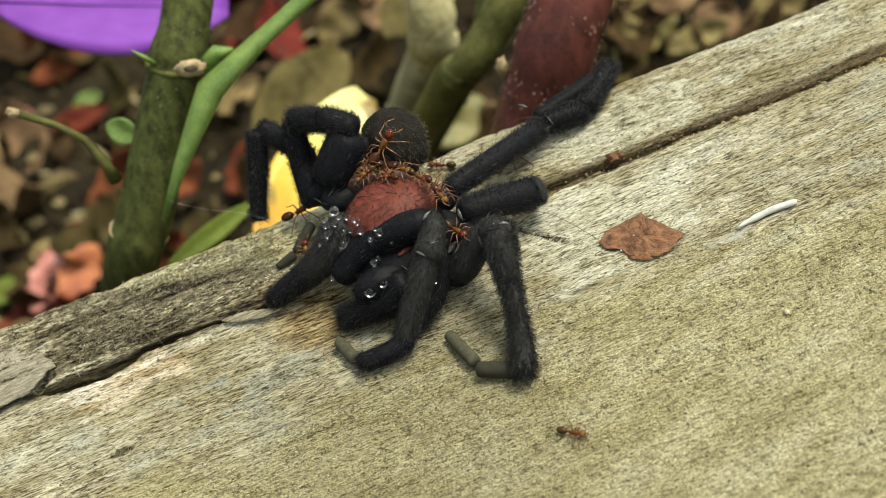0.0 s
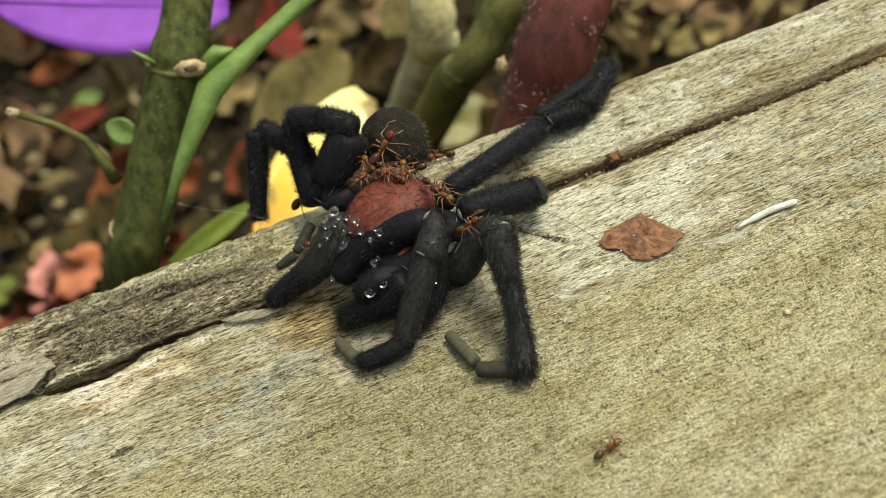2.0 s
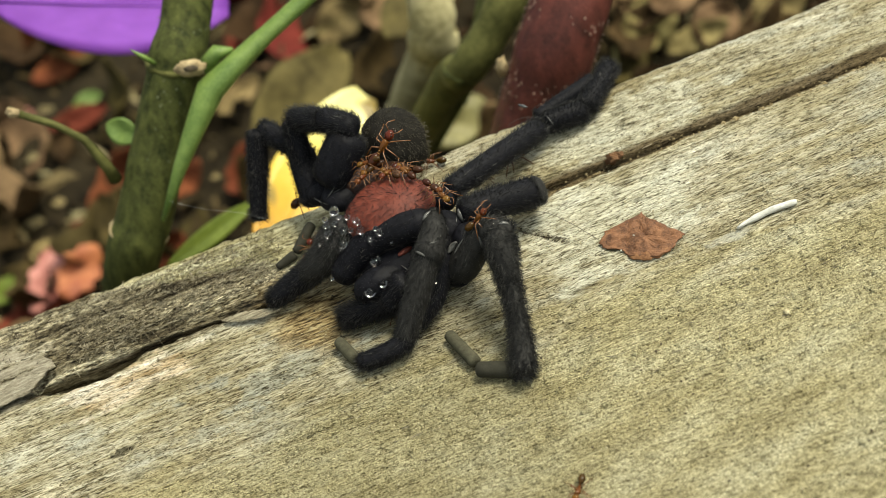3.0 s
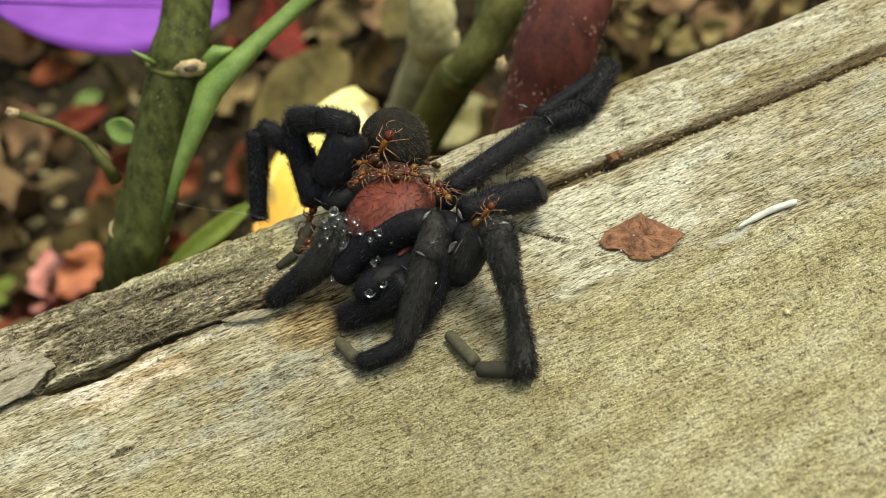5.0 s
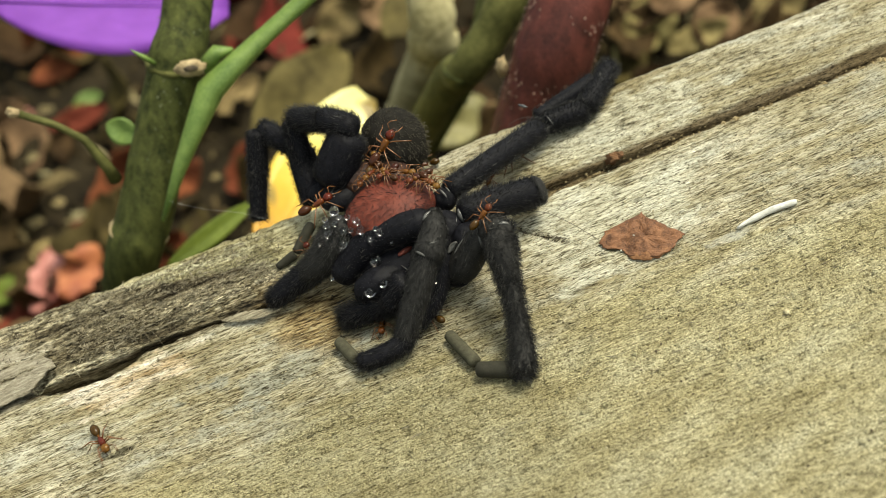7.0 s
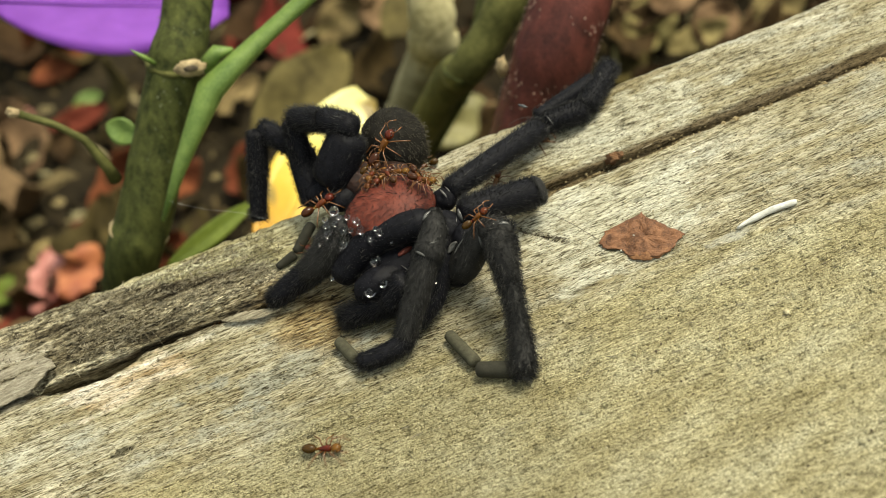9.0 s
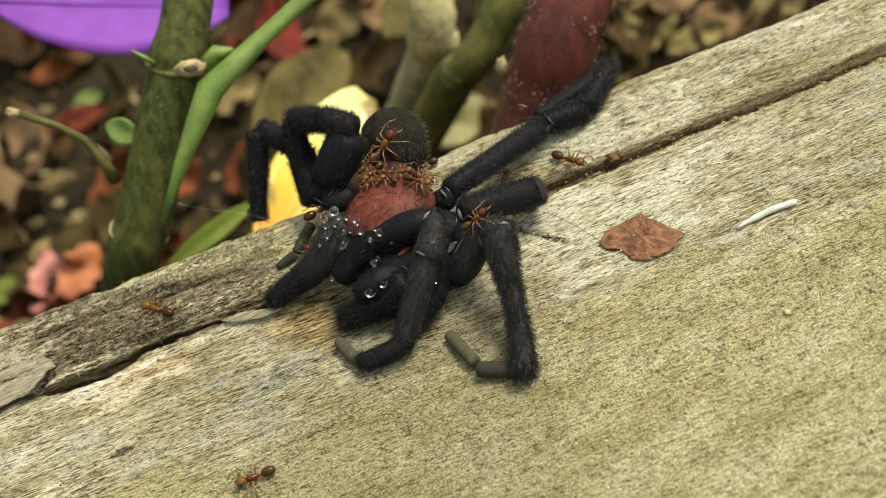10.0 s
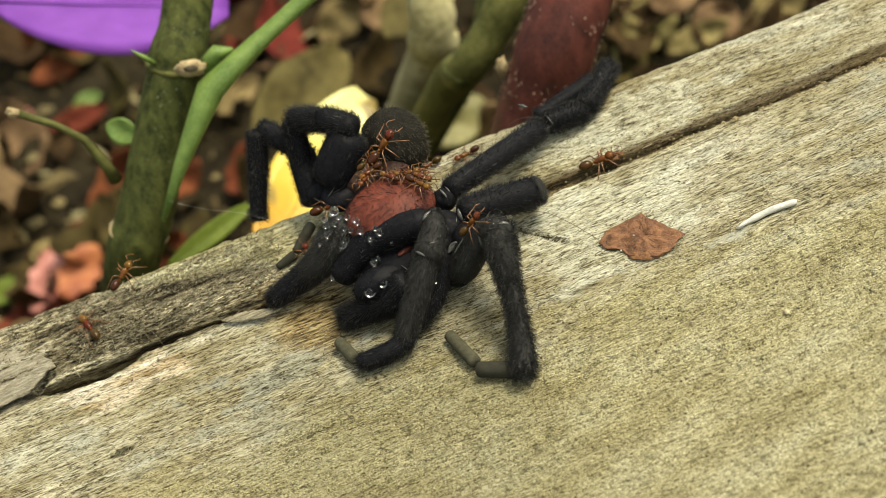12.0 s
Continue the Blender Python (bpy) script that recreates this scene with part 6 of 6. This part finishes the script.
    crawl(COLONY[6], standing([(0.00, -17.3, 15.3, 1.50, -3, 7), (0.40, -17.2, 15.6, 1.60, 3, 11), (0.80, -16.5, 16.0, 2.30, 18, 48), (1.80, -15.5, 16.9, 3.05, 10, 39), (3.20, -15.5, 16.6, 3.05, -5, 44), (4.80, -16.2, 12.4, 1.90, 30, 33), (5.40, -16.2, 13.2, 1.90, 17, 30), (5.80, -16.1, 13.9, 4.20, -68, 0), (6.20, -14.7, 11.7, 6.00, -36, 0), (6.60, -14.5, 8.5, 8.40, -5, 0), (7.20, -13.8, 7.5, 9.60, 15, 0), (8.80, -13.5, 7.8, 9.00, 21, 0), (9.30, -14.3, 11.2, 4.50, 10, 0), (10.40, -13.8, 10.8, 4.50, 4, 0), (11.20, -13.0, 9.7, 5.60, -1, 0), (12.00, -12.8, 9.6, 5.80, -1, 0)], 0.10, 3, 6), 12, 25, 6)
    crawl(COLONY[7], standing([(0.00, -18.3, 6.8, 2.10, 81, 7), (1.20, -18.4, 6.3, 2.00, 65, 10), (3.00, -17.6, 6.6, 2.20, 78, 10), (6.00, -17.9, 6.8, 2.20, 89, 9), (9.00, -17.9, 5.7, 2.00, 89, 11), (12.00, -18.4, 6.3, 2.00, 79, 10)], 0.15, 5, 7), 10, 20, 7)
    crawl(COLONY[8], standing([(0.00, -2.1, 10.4, 12.30, 20, 27), (6.00, -2.1, 10.4, 12.30, 24, 26), (12.00, -2.1, 10.5, 12.30, 22, 27)], 0.06, 2, 8), 8, 22, 8)
    crawl(COLONY[9], standing([(0.00, -5.2, 8.5, 10.90, -167, 0), (5.00, -5.4, 8.8, 10.90, -160, 0), (9.00, -5.1, 7.2, 11.50, -134, 6), (12.00, -5.4, 8.1, 11.20, -160, -3)], 0.12, 5, 9), 9, 22, 9)
    crawl(COLONY[10], standing([(0.00, -1.2, 6.4, 11.20, -49, 3), (3.00, -1.1, 5.4, 11.30, 129, 0), (6.00, -0.9, 5.2, 11.30, -49, 0), (9.00, -1.9, 5.9, 11.60, -21, 0), (12.00, -1.2, 4.9, 11.45, -11, -5)], 0.16, 5, 10), 10, 25, 10)
    crawl(COLONY[11], standing([(0.00, 0.7, 3.7, 11.20, -58, 3), (3.00, -0.6, 5.4, 11.30, -220, 0), (6.00, 0.4, 3.0, 11.50, -225, 0), (9.00, 0.2, 3.6, 11.50, -71, 5), (12.00, 0.2, 4.2, 11.50, -57, 6)], 0.16, 5, 11), 10, 25, 11)
    crawl(COLONY[12], standing([(0.00, 2.4, -1.4, 11.70, -76, 0), (3.00, 2.4, -1.4, 11.70, -74, 0), (4.80, 2.7, -1.3, 11.70, -89, 0), (6.00, 2.1, -0.1, 11.60, -83, 3), (7.20, 1.3, 2.0, 11.60, -66, 3), (9.00, 0.7, 2.2, 11.80, -33, -4), (12.00, -0.1, 2.3, 11.80, -54, -4)], 0.14, 5, 12), 10, 25, 12)
    crawl(COLONY[13], standing([(0.00, 2.3, -6.0, 9.10, -53, -8), (0.80, 2.7, -6.1, 9.20, -42, -5), (1.60, 3.9, -6.9, 9.70, -11, 27), (2.40, 5.1, -7.3, 10.80, -21, 38), (3.00, 6.0, -7.4, 11.30, -5, 36), (4.80, 6.7, -7.5, 11.80, 22, 19), (7.20, 6.3, -7.7, 11.80, 21, 17), (9.20, 5.6, -7.4, 11.50, 1, 26), (12.00, 4.8, -7.6, 11.30, 2, 34)], 0.08, 3, 13), 9, 22, 13)
    crawl(COLONY[14], standing([(0.00, 1.8, 0.8, 11.60, -63, 3), (5.00, 1.8, 0.6, 11.60, -74, 3), (7.00, 1.0, 2.1, 11.60, -61, 3), (12.00, 0.8, 2.9, 11.60, -63, 3)], 0.14, 6, 14), 10, 25, 14)
    crawl(COLONY[15], standing([(0.00, -6.3, 8.1, 11.00, -155, -4), (6.00, -6.7, 7.9, 11.00, -154, -4), (9.00, -5.8, 6.2, 11.40, -128, 4), (12.00, -6.3, 7.3, 11.10, -142, 0)], 0.12, 5, 15), 9, 22, 15)
    crawl(COLONY[16], standing([(0.00, -3.2, 5.5, 11.70, 124, -6), (4.00, -2.9, 5.9, 11.70, 123, -7), (9.00, -3.2, 5.5, 11.90, 109, -6), (12.00, -3.2, 5.4, 11.70, 126, -6)], 0.14, 6, 16), 9, 22, 16)
    crawl(COLONY[17], standing([(0.00, -5.0, 9.7, 11.40, 14, 19), (4.00, -5.4, 9.4, 11.70, 192, -28), (8.00, -4.6, 9.5, 11.60, 16, 25), (12.00, -5.1, 10.1, 11.40, 15, 21)], 0.14, 6, 17), 9, 22, 17)
    crawl(COLONY[18], standing([(0.00, -3.0, 6.0, 11.60, -137, 12), (5.00, -3.2, 6.4, 11.70, -165, 9), (9.00, -4.1, 6.0, 11.70, -155, 0), (12.00, -2.3, 5.0, 11.80, -142, 12)], 0.16, 6, 18), 10, 22, 18)
    crawl(COLONY[19], [(0.00, -8.8, -7.5, 0.10, 170, 0), (5.20, -8.8, -7.5, 0.10, 170, 0), (5.80, -10.5, -7.4, 0.10, -179, 0), (6.60, -10.6, -7.5, 0.10, -167, 0), (7.00, -11.7, -8.9, 0.10, -109, 0), (7.20, -11.7, -8.8, 0.10, -109, 0), (8.80, -9.9, -6.0, 0.10, 148, 0), (9.60, -10.0, -6.5, 0.10, 164, 0), (12.00, -9.7, -6.4, 0.10, 167, 0)], 14, 20, 19)
    crawl(COLONY[20], [(0.00, -6.5, -8.3, 0.10, 142, 0), (6.10, -6.2, -8.7, 0.10, 129, 0), (6.40, -5.9, -9.4, 0.10, 121, 0), (6.70, -5.0, -10.7, 0.10, 128, 0), (7.20, -5.0, -10.9, 0.10, 124, 0), (8.60, -6.3, -8.6, 0.10, 138, 0), (12.00, -6.4, -8.5, 0.10, 137, 0)], 14, 20, 20)


motions()
